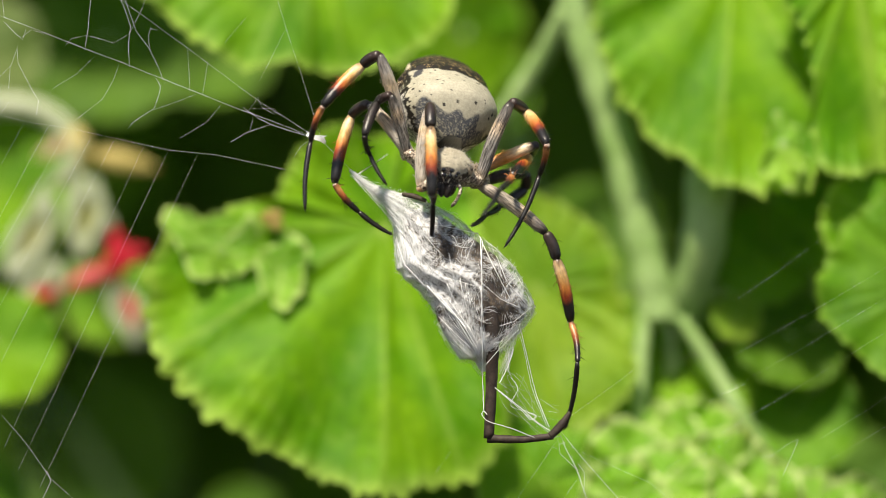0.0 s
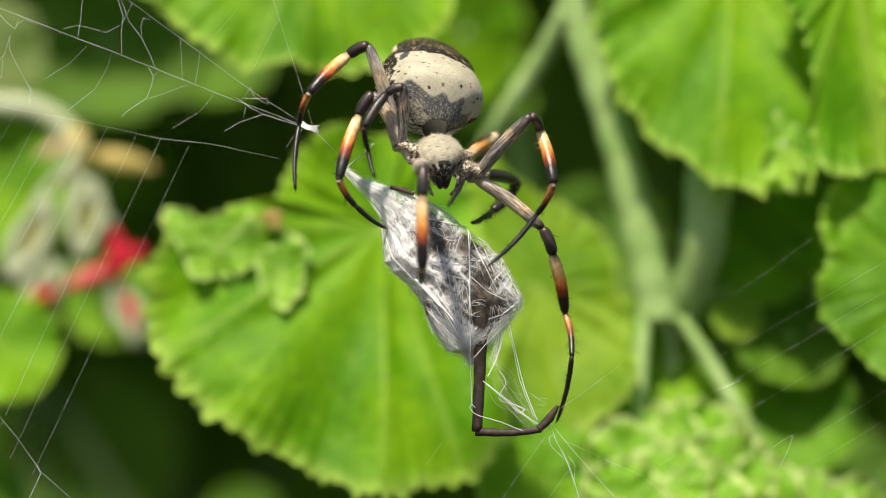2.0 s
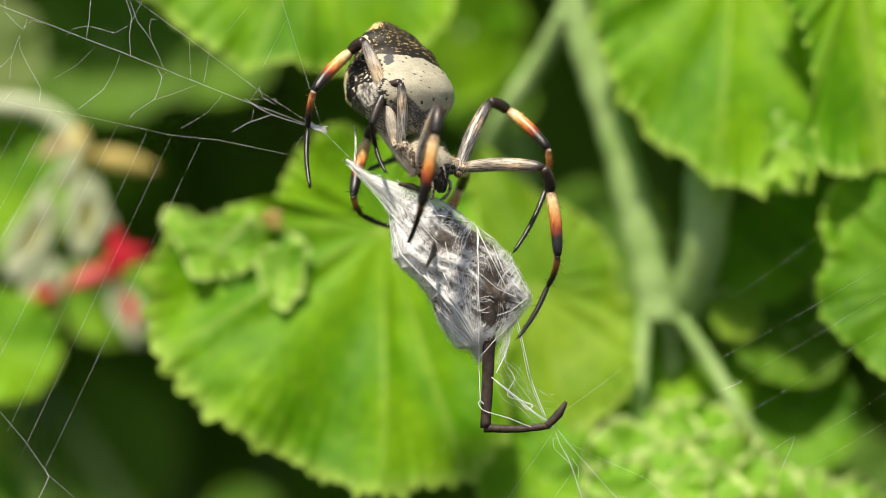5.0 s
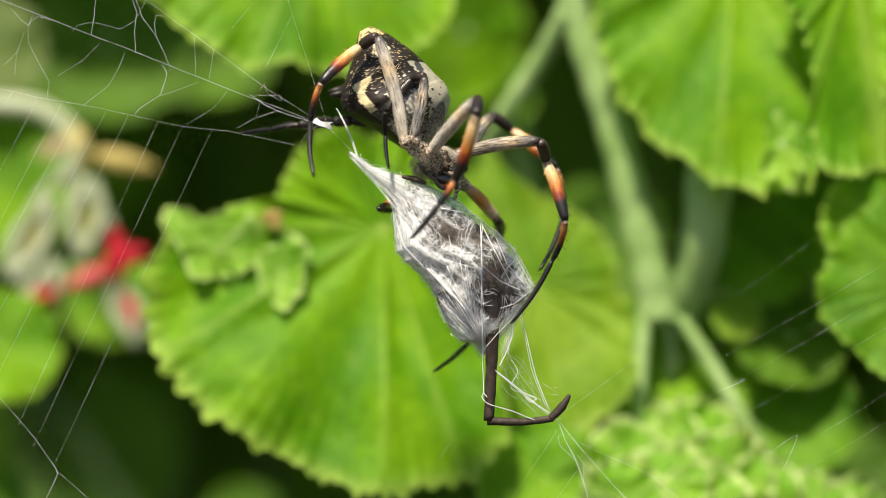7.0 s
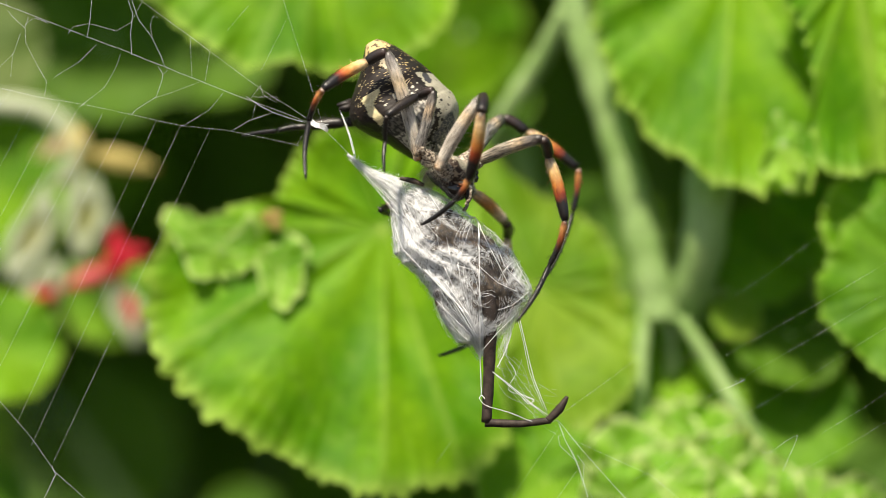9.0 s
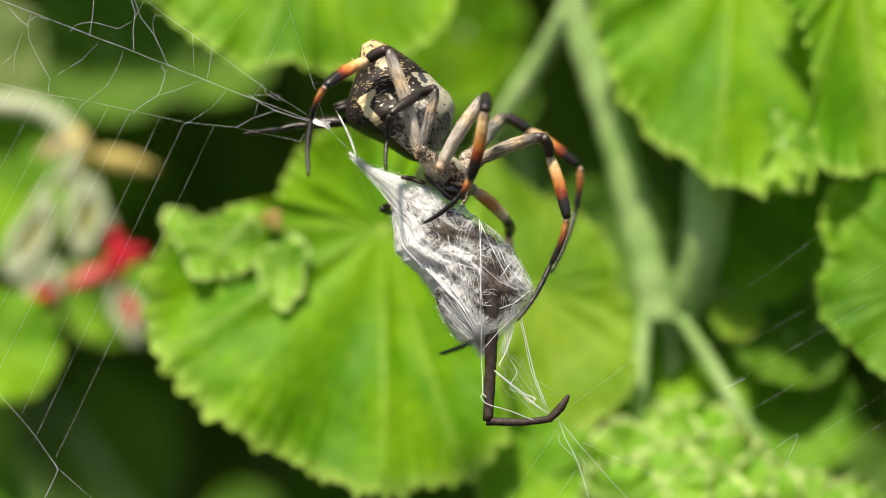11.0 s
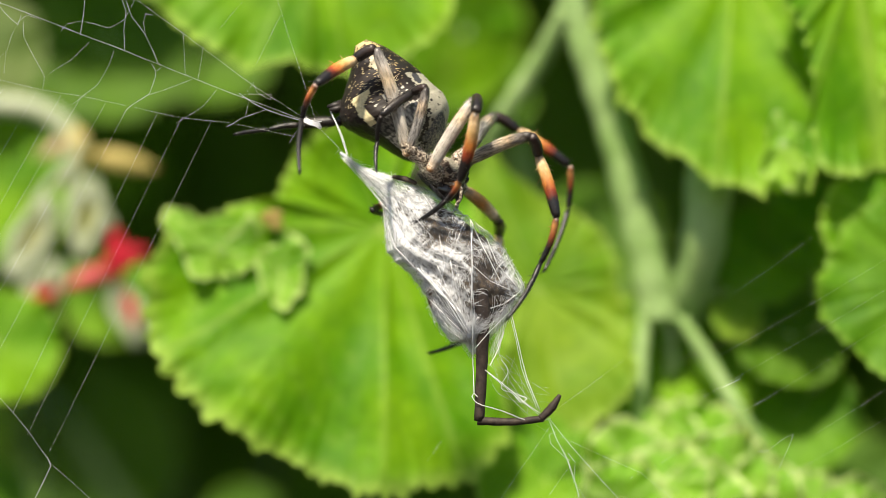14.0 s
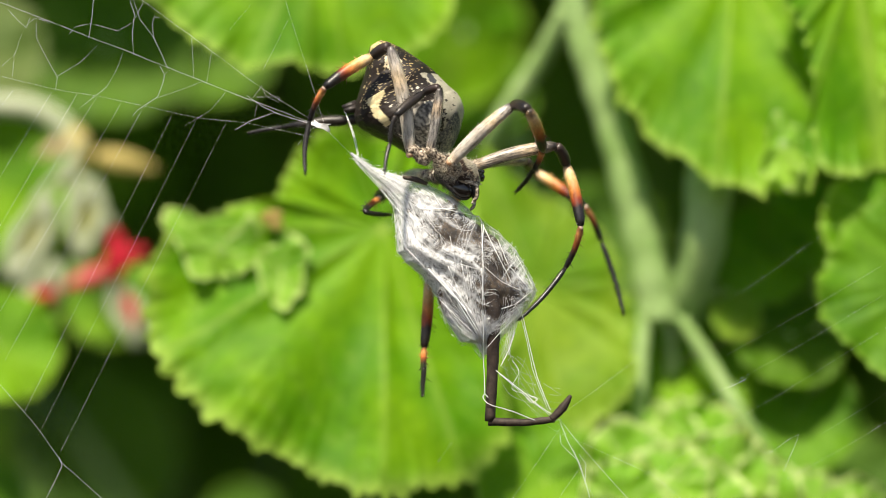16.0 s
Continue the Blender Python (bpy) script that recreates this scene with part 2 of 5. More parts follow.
def tube(points, radii, sides=6, close=True):
    """Vertices and faces of a round tube through points."""
    verts, faces, n = [], [], len(points)
    side = None
    for i, p in enumerate(points):
        d = (points[min(i + 1, n - 1)] - points[max(i - 1, 0)])
        d = d.normalized() if d.length > 1e-12 else Vector((0, 0, 1))
        if side is None:
            side = d.orthogonal().normalized()
        side = (side - d * side.dot(d))
        side = side.normalized() if side.length > 1e-9 else d.orthogonal().normalized()
        up = d.cross(side)
        r = radii[i] if isinstance(radii, (list, tuple)) else radii
        for k in range(sides):
            a = 2 * math.pi * k / sides
            verts.append(p + (side * math.cos(a) + up * math.sin(a)) * r)
    for i in range(n - 1):
        for k in range(sides):
            j = (k + 1) % sides
            faces.append((i * sides + k, i * sides + j, (i + 1) * sides + j, (i + 1) * sides + k))
    if close:
        faces.append(tuple(reversed(range(sides))))
        faces.append(tuple((n - 1) * sides + k for k in range(sides)))
    return verts, faces


def join(*shapes):
    verts, faces = [], []
    for v, f in shapes:
        o = len(verts)
        verts += v
        faces += [tuple(i + o for i in q) for q in f]
    return verts, faces


def spline(points, steps=8):
    """A smooth line through points."""
    out, n = [], len(points)
    for i in range(n - 1):
        a, b, c, d = points[max(i - 1, 0)], points[i], points[i + 1], points[min(i + 2, n - 1)]
        for s in range(steps):
            t = s / steps
            out.append(0.5 * ((2 * b) + (c - a) * t + (2 * a - 5 * b + 4 * c - d) * t * t + (3 * b - a - 3 * c + d) * t ** 3))
    return out + [points[-1]]


def ball(centre, rx, ry, rz, seg=12, rings=8, turn=None):
    verts, faces = [], []
    for i in range(rings + 1):
        th = math.pi * i / rings
        for k in range(seg):
            a = 2 * math.pi * k / seg
            v = Vector((rx * math.sin(th) * math.cos(a), ry * math.sin(th) * math.sin(a), rz * math.cos(th)))
            if turn is not None:
                v = turn @ v
            verts.append(Vector(centre) + v)
    for i in range(rings):
        for k in range(seg):
            j = (k + 1) % seg
            faces.append((i * seg + k, i * seg + j, (i + 1) * seg + j, (i + 1) * seg + k))
    return verts, faces


def spike(base, way, length, r):
    way = way.normalized()
    s = way.orthogonal().normalized()
    u = way.cross(s)
    vs = [base + (s * math.cos(a) + u * math.sin(a)) * r for a in (0, 2.094, 4.189)] + [base + way * length]
    return vs, [(0, 1, 3), (1, 2, 3), (2, 0, 3)]


def bumpy(t, c, w):
    return math.exp(-((t - c) / w) ** 2)


# ---- leaves ----
def leaf_mesh(name, radius, material, seed, shape=((0, 1.0),), seam=90, teeth=74, pleats=13, fold=0.038, ruffle=0.03, frill=0.012, cup=0.05, rings=28, per_tooth=6, rim=0.03):
    """A round pleated leaf with a toothed, curling rim; its stalk joins at the origin.
    shape: bearings in degrees and the leaf's reach there; seam: the bearing of its notch."""
    rnd = random.Random(seed)
    ph = [rnd.uniform(0, 6.28) for _ in range(8)]
    knots = sorted((d % 360, f) for d, f in shape)
    knots = [(knots[-1][0] - 360, knots[-1][1])] + knots + [(knots[0][0] + 360, knots[0][1])]
    steps = teeth * per_tooth
    tooth_size = [rnd.uniform(0.2, 1.4) for _ in range(teeth + 2)]
    ends = np.cumsum([rnd.uniform(0.45, 1.7) for _ in range(teeth)])
    ends = ends / ends[-1]
    swell = [rnd.uniform(0.25, 1.25) for _ in range(pleats + 3)]
    verts, faces, vein = [Vector((0, 0, 0))], [], [0.9]
    reach, fine, crease, lean, depth_of = [], [], [], [], []
    for k in range(steps):
        u = k / (steps - 1)
        deg = (seam + 4 + u * 352) % 360
        for (d0, f0), (d1, f1) in zip(knots, knots[1:]):
            if d0 <= deg <= d1:
                t = (deg - d0) / max(1e-6, d1 - d0)
                t = t * t * (3 - 2 * t)
                reach.append(f0 + (f1 - f0) * t)
                break
        i = min(int(np.searchsorted(ends, u)), teeth - 1)
        f = (u - (ends[i - 1] if i else 0)) / (ends[i] - (ends[i - 1] if i else 0))
        fine.append(tooth_size[i] * math.sin(math.pi * min(1, max(0, f))) ** 0.8)
        reach[-1] *= 1 + 0.035 * noise.noise(Vector((u * 11, ph[2], 0))) + 0.018 * noise.noise(Vector((u * 37, ph[3], 0)))
        pp = u * pleats + 0.45 * math.sin(u * 19 + ph[0]) + 0.22 * math.sin(u * 41 + ph[1])
        crease.append(pp - math.floor(pp))
        depth_of.append(swell[int(pp) + 1])
        lean.append(u)
    for i in range(1, rings + 1):
        s = (i / rings) ** 0.8
        for k in range(steps):
            u, f = lean[k], crease[k]
            th = radians(seam + 4 + u * 352)
            r = radius * reach[k] * s * (0.96 + 0.04 * fine[k] * s ** 5 + 0.02 * math.sin(math.pi * f) * s)
            main = abs(f - 0.5) * 2                      # 0 on the vein
            z = fold * radius * (0.6 * (0.5 + 0.5 * math.cos(math.pi * main)) + 0.25 * (1 - main)) * min(1, 1.6 * s) * (1.1 - 0.6 * s) * depth_of[k]
            side = abs(math.sin(math.pi * (s * 6.5 - main * 2.2)))
            z += fold * radius * 0.10 * side * s * (1 - main * 0.3)
            z += fold * radius * 0.10 * math.cos(2 * math.pi * (2 * f + 0.2 * math.sin(u * 33 + ph[6]))) * max(0, s - 0.35) * 1.5
            z += fold * radius * 1.7 * s * noise.noise(Vector((r * math.cos(th) / radius * 3.1 + ph[7], r * math.sin(th) / radius * 3.1, ph[1])))
            z += ruffle * radius * s ** 3 * math.sin(2 * math.pi * u * 5 + ph[2]) + ruffle * 0.6 * radius * s ** 5 * math.sin(2 * math.pi * u * 13 + ph[3])
            z += frill * radius * s ** 9 * (math.sin(2 * math.pi * u * teeth * 0.37 + ph[4]) + 0.7 * math.sin(2 * math.pi * u * teeth * 0.81 + ph[5]))
            z += cup * radius * s * s
            verts.append(Vector((r * math.cos(th), r * math.sin(th), z)))
            v = bumpy(main, 0, 0.07 + 0.10 * (1 - s)) * (0.55 - 0.25 * s)
            v = max(v, 0.30 * max(0, 1 - side * 4) * s)
            v = max(v, 0.75 * bumpy(s, 1, rim * (1 + 0.7 * fine[k])))
            vein.append(v)
    for k in range(steps - 1):
        faces.append((0, 1 + k, 2 + k))
    for i in range(rings - 1):
        for k in range(steps - 1):
            a = 1 + i * steps + k
            faces.append((a, a + steps, a + steps + 1, a + 1))
    me = mesh_of(name, verts, faces, material)
    me.attributes.new("vein", "FLOAT", "POINT").data.foreach_set("value", vein)
    return me


def plant_leaf(x, y, mm, radius, label, material, seed, tip=0, yaw=0, stalk=None, **more):
    """One leaf with its stalk as a thing of its own. tip: how far it faces up (-); yaw: how far it turns aside."""
    k = 1 + mm * 0.001 / REACH
    ob = thing("leaf", label, "leaf", "leaves of the plant", where=Matrix.Translation(at(x, y, mm)) @ pose(0, 0, 0, 90 + tip, 0, yaw))
    part("blade", leaf_mesh("blade", radius * G * k, material, seed, **more), ob)
    if stalk:
        inv = ob.matrix_basis.inverted()
        pts = [Vector((0, 0, -0.0003))] + [inv @ at(*p) for p in stalk]
        part("stalk", mesh_of("stalk", *tube(spline(pts), 0.0009 * k, 8), STEM), ob)
    return ob


GREEN = "bright green round pleated leaf with a toothed rim"
SHADED = "dark green leaf in the shade of the plant"
plant_leaf(680, 400, 40, 460, "large bright green pleated leaf with a toothed rim behind the prey", LEAF, 3, tip=-14, yaw=5, seam=335, teeth=104, pleats=11, fold=0.056, cup=0.03, frill=0.006, ruffle=0.018,
           shape=((0, 0.36), (60, 0.34), (95, 0.36), (120, 0.42), (140, 0.43), (166, 0.44), (175, 0.62), (183, 0.85), (192, 0.94), (205, 1.0), (225, 1.0), (248, 1.02), (264, 1.07), (285, 1.04), (298, 0.98), (308, 0.7), (330, 0.42)),
           stalk=[(800, 470, 60), (1000, 560, 76), (1150, 565, 85)])
plant_leaf(385, 440, 36.7, 150, "small pale green leaf with a frilled curling rim", LEAF_CURL, 11, tip=-20, yaw=3, seam=300, teeth=30, pleats=7, fold=0.06, ruffle=0.045, frill=0.03, rim=0.07, rings=24, cup=-0.02,
           shape=((18, 0.58), (40, 0.56), (75, 0.52), (95, 0.48), (116, 0.40), (128, 0.62), (138, 0.86), (150, 0.80), (172, 0.5), (200, 0.42), (231, 0.48), (270, 0.35), (320, 0.45), (350, 0.6)), stalk=[(420, 480, 42), (470, 520, 44)])
plant_leaf(498, 478, 36.3, 84, "small pale green leaf with a frilled curling rim", LEAF_CURL, 12, tip=-20, yaw=-4, seam=20, teeth=20, pleats=5, fold=0.06, ruffle=0.05, frill=0.03, rim=0.09, rings=20,
           shape=((0, 0.5), (45, 0.78), (80, 0.85), (110, 0.6), (150, 0.6), (200, 0.5), (255, 0.75), (278, 0.98), (300, 0.72)), stalk=[(520, 500, 43), (560, 520, 45)])
def leaf_spot(x, y, mm, r, material, label):
    rnd = random.Random(int(x))
    ob = thing("leaf_spot", label, "leaf spot", where=Matrix.Translation(at(x, y, mm)))
    for i in range(5):
        part("patch", mesh_of("patch", *ball(g_side(rnd, r), r * rnd.uniform(0.4, 0.8) * G, 5 * G, r * rnd.uniform(0.4, 0.8) * G, 14, 8), material), ob)


def g_side(rnd, r):
    return Vector((rnd.uniform(-0.7, 0.7) * r, 0, rnd.uniform(-0.7, 0.7) * r)) * G


leaf_spot(488, 392, 36.5, 24, SPOT, "withered brown patch on the green leaf")
leaf_spot(552, 775, 34.5, 26, SPOT_PALE, "yellowed patch on the green leaf rim")
plant_leaf(950, 510, 48, 275, "soft light green leaf deeper in the plant", LEAF_WARM, 5, tip=-15, yaw=-4, seam=200, shape=((0, 0.52), (60, 0.56), (85, 0.6), (100, 0.74), (112, 1.06), (126, 1.04), (150, 0.8), (200, 0.7), (290, 1.0), (312, 0.92), (335, 0.66)), teeth=50,
           stalk=[(1050, 600, 62), (1120, 640, 66), (1140, 700, 66)])
plant_leaf(560, -160, 46, 330, "green leaf hanging over the web from above", LEAF, 7, tip=-12, yaw=4, seam=60, teeth=70,
           shape=((20, 0.5), (60, 0.35), (110, 0.35), (150, 0.7), (180, 1.05), (207, 1.08), (224, 1.0), (244, 0.97), (262, 0.9), (278, 0.93), (296, 0.98), (316, 0.97), (328, 0.88), (345, 0.6)), stalk=[(700, -250, 60), (1000, -100, 80)])
plant_leaf(1300, -80, 44, 420, "broad bright green leaf with a ruffled pale rim", LEAF, 9, tip=-14, yaw=-6, seam=110, teeth=100, frill=0.012, pleats=11,
           shape=((90, 0.5), (180, 0.40), (194, 0.48), (205, 0.66), (221, 0.74), (241, 0.85), (250, 0.94), (269, 1.03), (283, 1.1), (292, 1.0), (310, 0.9), (0, 0.8)), stalk=[(1150, -160, 60), (1010, -20, 84)])
plant_leaf(1510, -60, 39, 400, "broad bright green leaf with a ruffled pale rim", LEAF, 13, tip=-10, yaw=22, seam=110, teeth=96, ruffle=0.03, frill=0.016, pleats=11,
           shape=((90, 0.7), (180, 0.45), (225, 0.45), (240, 0.58), (248, 0.82), (254, 1.0), (262, 0.98), (270, 0.93), (282, 1.0), (300, 1.0), (0, 0.8)), stalk=[(1500, -300, 60), (1300, -400, 75)])
plant_leaf(1384, 262, 34, 70, "pale curled rim of the broad green leaf", LEAF_YOUNG, 15, tip=-16, yaw=10, seam=80, teeth=18, pleats=6, fold=0.08, ruffle=0.12, frill=0.09, rings=20,
           shape=((0, 0.42), (60, 0.7), (95, 0.95), (130, 0.55), (180, 0.42), (240, 0.9), (275, 1.15), (310, 0.8)), stalk=[(1384, 180, 46), (1360, 60, 46)])
# Takes a darker leaf copy, so it is toned down by colour.
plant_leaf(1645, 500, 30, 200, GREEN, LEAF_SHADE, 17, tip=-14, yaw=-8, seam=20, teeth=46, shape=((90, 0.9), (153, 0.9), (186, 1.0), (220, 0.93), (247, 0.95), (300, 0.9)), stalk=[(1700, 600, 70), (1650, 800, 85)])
plant_leaf(1565, 395, 34, 112, GREEN, LEAF, 18, tip=-10, yaw=-8, seam=300, teeth=46, stalk=[(1600, 400, 80), (1650, 800, 90)])
leaf_spot(1481, 8, 46, 20, SEPAL, "dry beige speck on the green leaf")
YOUNG = "young pale green leaf with a crinkled ruffled rim"
for i, (x, y, mm, r, yaw, tip) in enumerate(((1108, 815, 39, 76, 6, -22), (1165, 790, 42, 84, -20, -38), (1232, 790, 41, 90, -4, -26), (1290, 842, 38, 84, 6, -16), (1180, 862, 36, 86, -20, -36), (1105, 888, 35, 80, 2, -18),
                                              (1245, 898, 34, 88, -14, -34), (1350, 884, 38, 78, -22, -20), (1440, 896, 39, 70, 4, -34), (1510, 912, 39, 70, -18, -22))):
    plant_leaf(x, y, mm, r, YOUNG, LEAF_YOUNG, 80 + i, tip=tip, yaw=yaw, seam=270, teeth=19, pleats=7, fold=0.11, ruffle=0.11, frill=0.085, cup=0.08, rings=24, per_tooth=9, rim=0.075,
               stalk=[(x * 0.5 + 600, y + 120, 66), (1150, 1100, 82)])
plant_leaf(1304, 562, 47, 44, "small pale green leaf among the stems", LEAF_WARM, 24, tip=-20, seam=270, teeth=20, pleats=7, rings=12, stalk=[(1250, 600, 90), (1210, 570, 86)])
plant_leaf(2, 612, 66, 108, "pale green leaf beside the seed heads", LEAF, 29, tip=-20, yaw=12, seam=160, teeth=30, ruffle=0.1, frill=0.06, stalk=[(-100, 700, 78), (-200, 900, 80)])
plant_leaf(200, 535, 92, 85, GREEN, LEAF, 31, tip=-20, seam=120, teeth=26, stalk=[(120, 480, 98), (-60, 420, 100)])
plant_leaf(-32, 885, 72, 80, GREEN, LEAF_SHADE, 37, tip=-14, yaw=10, seam=200, teeth=26, stalk=[(-80, 950, 80), (-100, 1100, 85)])
# Most leaves from here on have the half shade mixed into their green.
plant_leaf(190, 85, 116, 165, "green leaf in half shade behind the web", LEAF_DEEP_SHADE, 41, tip=-30, seam=200, teeth=40, stalk=[(250, -100, 165), (300, -200, 170)])
plant_leaf(372, 92, 117, 118, "green leaf in half shade behind the web", LEAF_DEEP_SHADE, 42, tip=-30, yaw=6, seam=200, teeth=40, stalk=[(420, -100, 165), (460, -200, 170)])
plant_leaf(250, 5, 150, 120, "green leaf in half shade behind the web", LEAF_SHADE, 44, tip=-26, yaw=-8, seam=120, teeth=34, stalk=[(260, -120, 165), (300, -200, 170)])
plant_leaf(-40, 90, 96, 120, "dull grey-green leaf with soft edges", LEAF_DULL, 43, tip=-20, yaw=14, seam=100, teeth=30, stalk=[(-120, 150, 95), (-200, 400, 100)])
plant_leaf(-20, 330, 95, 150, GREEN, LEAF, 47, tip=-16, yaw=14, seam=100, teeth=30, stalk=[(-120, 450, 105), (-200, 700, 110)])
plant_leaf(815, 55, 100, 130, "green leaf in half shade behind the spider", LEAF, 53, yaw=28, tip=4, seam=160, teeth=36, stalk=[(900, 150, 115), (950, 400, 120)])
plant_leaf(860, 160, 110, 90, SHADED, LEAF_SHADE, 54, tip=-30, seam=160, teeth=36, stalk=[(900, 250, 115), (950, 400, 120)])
plant_leaf(1395, 600, 49, 105, "green leaf in half shade among the stems", LEAF_DEEP_SHADE, 59, tip=-34, yaw=10, seam=20, teeth=36, stalk=[(1400, 650, 118), (1400, 900, 120)])
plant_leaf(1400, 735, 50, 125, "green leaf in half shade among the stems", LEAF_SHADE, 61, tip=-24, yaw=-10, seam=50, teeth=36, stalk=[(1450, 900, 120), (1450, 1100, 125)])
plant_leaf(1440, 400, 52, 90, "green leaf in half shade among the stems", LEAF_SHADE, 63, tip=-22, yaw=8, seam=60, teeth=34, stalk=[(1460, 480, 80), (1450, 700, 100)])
plant_leaf(1500, 860, 105, 110, SHADED, LEAF_DEEP_SHADE, 62, tip=-24, yaw=-10, seam=50, teeth=36, stalk=[(1500, 950, 120), (1450, 1100, 125)])
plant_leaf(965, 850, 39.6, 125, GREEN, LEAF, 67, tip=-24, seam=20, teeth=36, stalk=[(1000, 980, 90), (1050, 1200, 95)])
plant_leaf(430, 930, 135, 75, SHADED, LEAF_DEEP_SHADE, 71, tip=-20, seam=20, teeth=36, stalk=[(450, 1000, 115), (500, 1200, 120)])
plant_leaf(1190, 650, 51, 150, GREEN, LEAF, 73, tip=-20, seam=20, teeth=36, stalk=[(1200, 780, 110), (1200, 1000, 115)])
plant_leaf(1060, 430, 98, 120, SHADED, LEAF_DEEP_SHADE, 75, tip=-20, seam=20, teeth=36, stalk=[(1100, 520, 120), (1200, 800, 125)])
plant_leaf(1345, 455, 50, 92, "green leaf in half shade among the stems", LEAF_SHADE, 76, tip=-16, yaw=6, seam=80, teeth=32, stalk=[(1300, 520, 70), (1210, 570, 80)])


# the plant's woody stems
plant = thing("plant", "leafy garden plant with pale green jointed stems", "plant", where=Matrix.Translation(at(1160, 900, 85)))


def plant_stem(label, points, r0, r1, material=STEM):
    inv = plant.matrix_basis.inverted()
    pts = [inv @ q for q in spline([at(*p) for p in points])]
    n = len(pts) - 1
    radii = [(r0 + (r1 - r0) * i / n) * G * 1.25 * (1 + 0.05 * math.sin(i * 1.7)) for i in range(n + 1)]
    return part("stem", mesh_of("stem", *tube(pts, radii, 12), material), plant, label)


plant_stem("thick pale green hairy plant stem", [(992, -60, 48), (1034, 80, 48), (1092, 250, 48), (1140, 440, 48), (1166, 570, 48)], 23, 36)
plant_stem("slender pale green leaf stalk", [(1005, 20, 48), (955, 110, 52), (890, 210, 56), (830, 320, 64)], 20, 17)
plant_stem("pale green upright plant stem", [(1142, 560, 47), (1134, 650, 46), (1129, 770, 46), (1130, 1100, 52), (1150, 2800, 90), (1160, 4450, 100)], 12, 20)
plant_stem("pale green slanting plant stem", [(1205, 565, 47), (1255, 640, 46), (1325, 760, 44), (1420, 930, 48)], 11.5, 14)
plant_stem("fresh green plant stem behind the broad leaf", [(1258, 240, 47), (1246, 420, 45), (1206, 572, 52)], 42, 33, STEM)
plant_stem("pale green upright plant stem", [(1178, 565, 49), (1188, 650, 50), (1185, 1100, 66), (1200, 4400, 110)], 12, 20)
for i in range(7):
    plant_stem("woody brown stem deep in the plant", [(300 + 170 * i, 4100 - 90 * (i % 3), 215 + 9 * i), (320 + 165 * i, 1500, 220 + 9 * i), (290 + 175 * i, -300, 225 + 8 * i)], 30, 16, STEM_SHADE)
plant_stem("bluish dark green stem in the shade", [(70, 680, 185), (160, 800, 182), (260, 960, 180)], 16, 18, STEM_SHADE)
plant_stem("bluish dark green stem in the shade", [(40, 560, 190), (60, 750, 190), (70, 1000, 190)], 12, 14, STEM_SHADE)
part("stem_joint", mesh_of("stem_joint", *ball(plant.matrix_basis.inverted() @ at(1168, 562, 48), 0.0028, 0.0026, 0.0013, 16, 10), STEM), plant, "swollen pale green stem joint")


# ---- flower head ----
def flower_head():
    head = thing("flower_head", "fading hanging flower head with fuzzy buds and red petals", "flower", where=Matrix.Translation(at(135, 245, 78)))
    inv = head.matrix_basis.inverted()

    def p(x, y, mm=84):
        return inv @ at(x, y, mm - 6)

    part("flower_stalk", mesh_of("flower_stalk", *tube(spline([p(-120, 190), p(0, 186), p(80, 200), p(140, 255)]), [0.0014 + 0.00001 * i for i in range(25)], 10), PALE_STEM), head, "pale downy flower stalk")

    def pod(name, a, b, width, material, label="", belly=0.8, flat=0.6):
        pts = spline([a, (a + b) / 2 + Vector((0, -0.0006, 0)), b], 7)
        n = len(pts) - 1
        rad = [max(0.00008, width * G * 1.3 * math.sin(math.pi * (0.03 + 0.94 * (i / n) ** belly))) for i in range(n + 1)]
        v, f = tube(pts, rad, 12)
        mid = (a + b) / 2
        v = [Vector((q.x, mid.y + (q.y - mid.y) * flat, q.z)) for q in v]
        part(name, mesh_of(name, v, f, material), head, label)

    pod("sepal", p(140, 240), p(64, 282), 14, SEPAL_PINK, "dry pinkish sepal")
    pod("sepal", p(130, 225), p(150, 300, 82), 22, SEPAL, "dry yellow-brown sepal")
    pod("sepal", p(165, 275), p(280, 300), 20, SEPAL, "dry yellow-brown sepal")
    pod("sepal", p(150, 255), p(105, 325), 15, SEPAL_PINK, "dry pinkish sepal")
    for a, b, w in (((88, 350), (22, 492), 30), ((162, 318), (146, 452), 28), ((98, 465), (42, 592), 28), ((205, 495), (248, 612), 22)):
        pod("bud", p(*a), p(*b, 83), w, BUD, "fuzzy olive green bud")
        # downy pale calyx ribs that clasp the bud
        for side in (-1, 1):
            m = ((a[0] + b[0]) / 2 + side * w * 0.95, (a[1] + b[1]) / 2)
            part("calyx_rib", mesh_of("calyx_rib", *tube(spline([p(*a, 82), p(*m, 82), p(*b, 82)]), 0.0009, 8), PALE_STEM), head, "pale downy calyx rib")
    pod("petal", p(205, 405, 81), p(210, 500, 80), 17, PETAL, "crumpled red petal", 0.9, 0.4)
    pod("petal", p(260, 440, 81), p(170, 480, 80), 19, PETAL, "crumpled red petal", 0.9, 0.4)
    pod("petal", p(210, 470, 81), p(110, 510, 80), 16, PETAL_PINK, "crumpled pink petal", 0.9, 0.4)
    pod("petal", p(100, 515, 81), p(42, 545, 80), 17, PETAL, "crumpled red petal", 0.9, 0.4)
    pod("petal", p(225, 520, 79), p(240, 585, 78), 11, PETAL, "crumpled red petal", 0.9, 0.4)
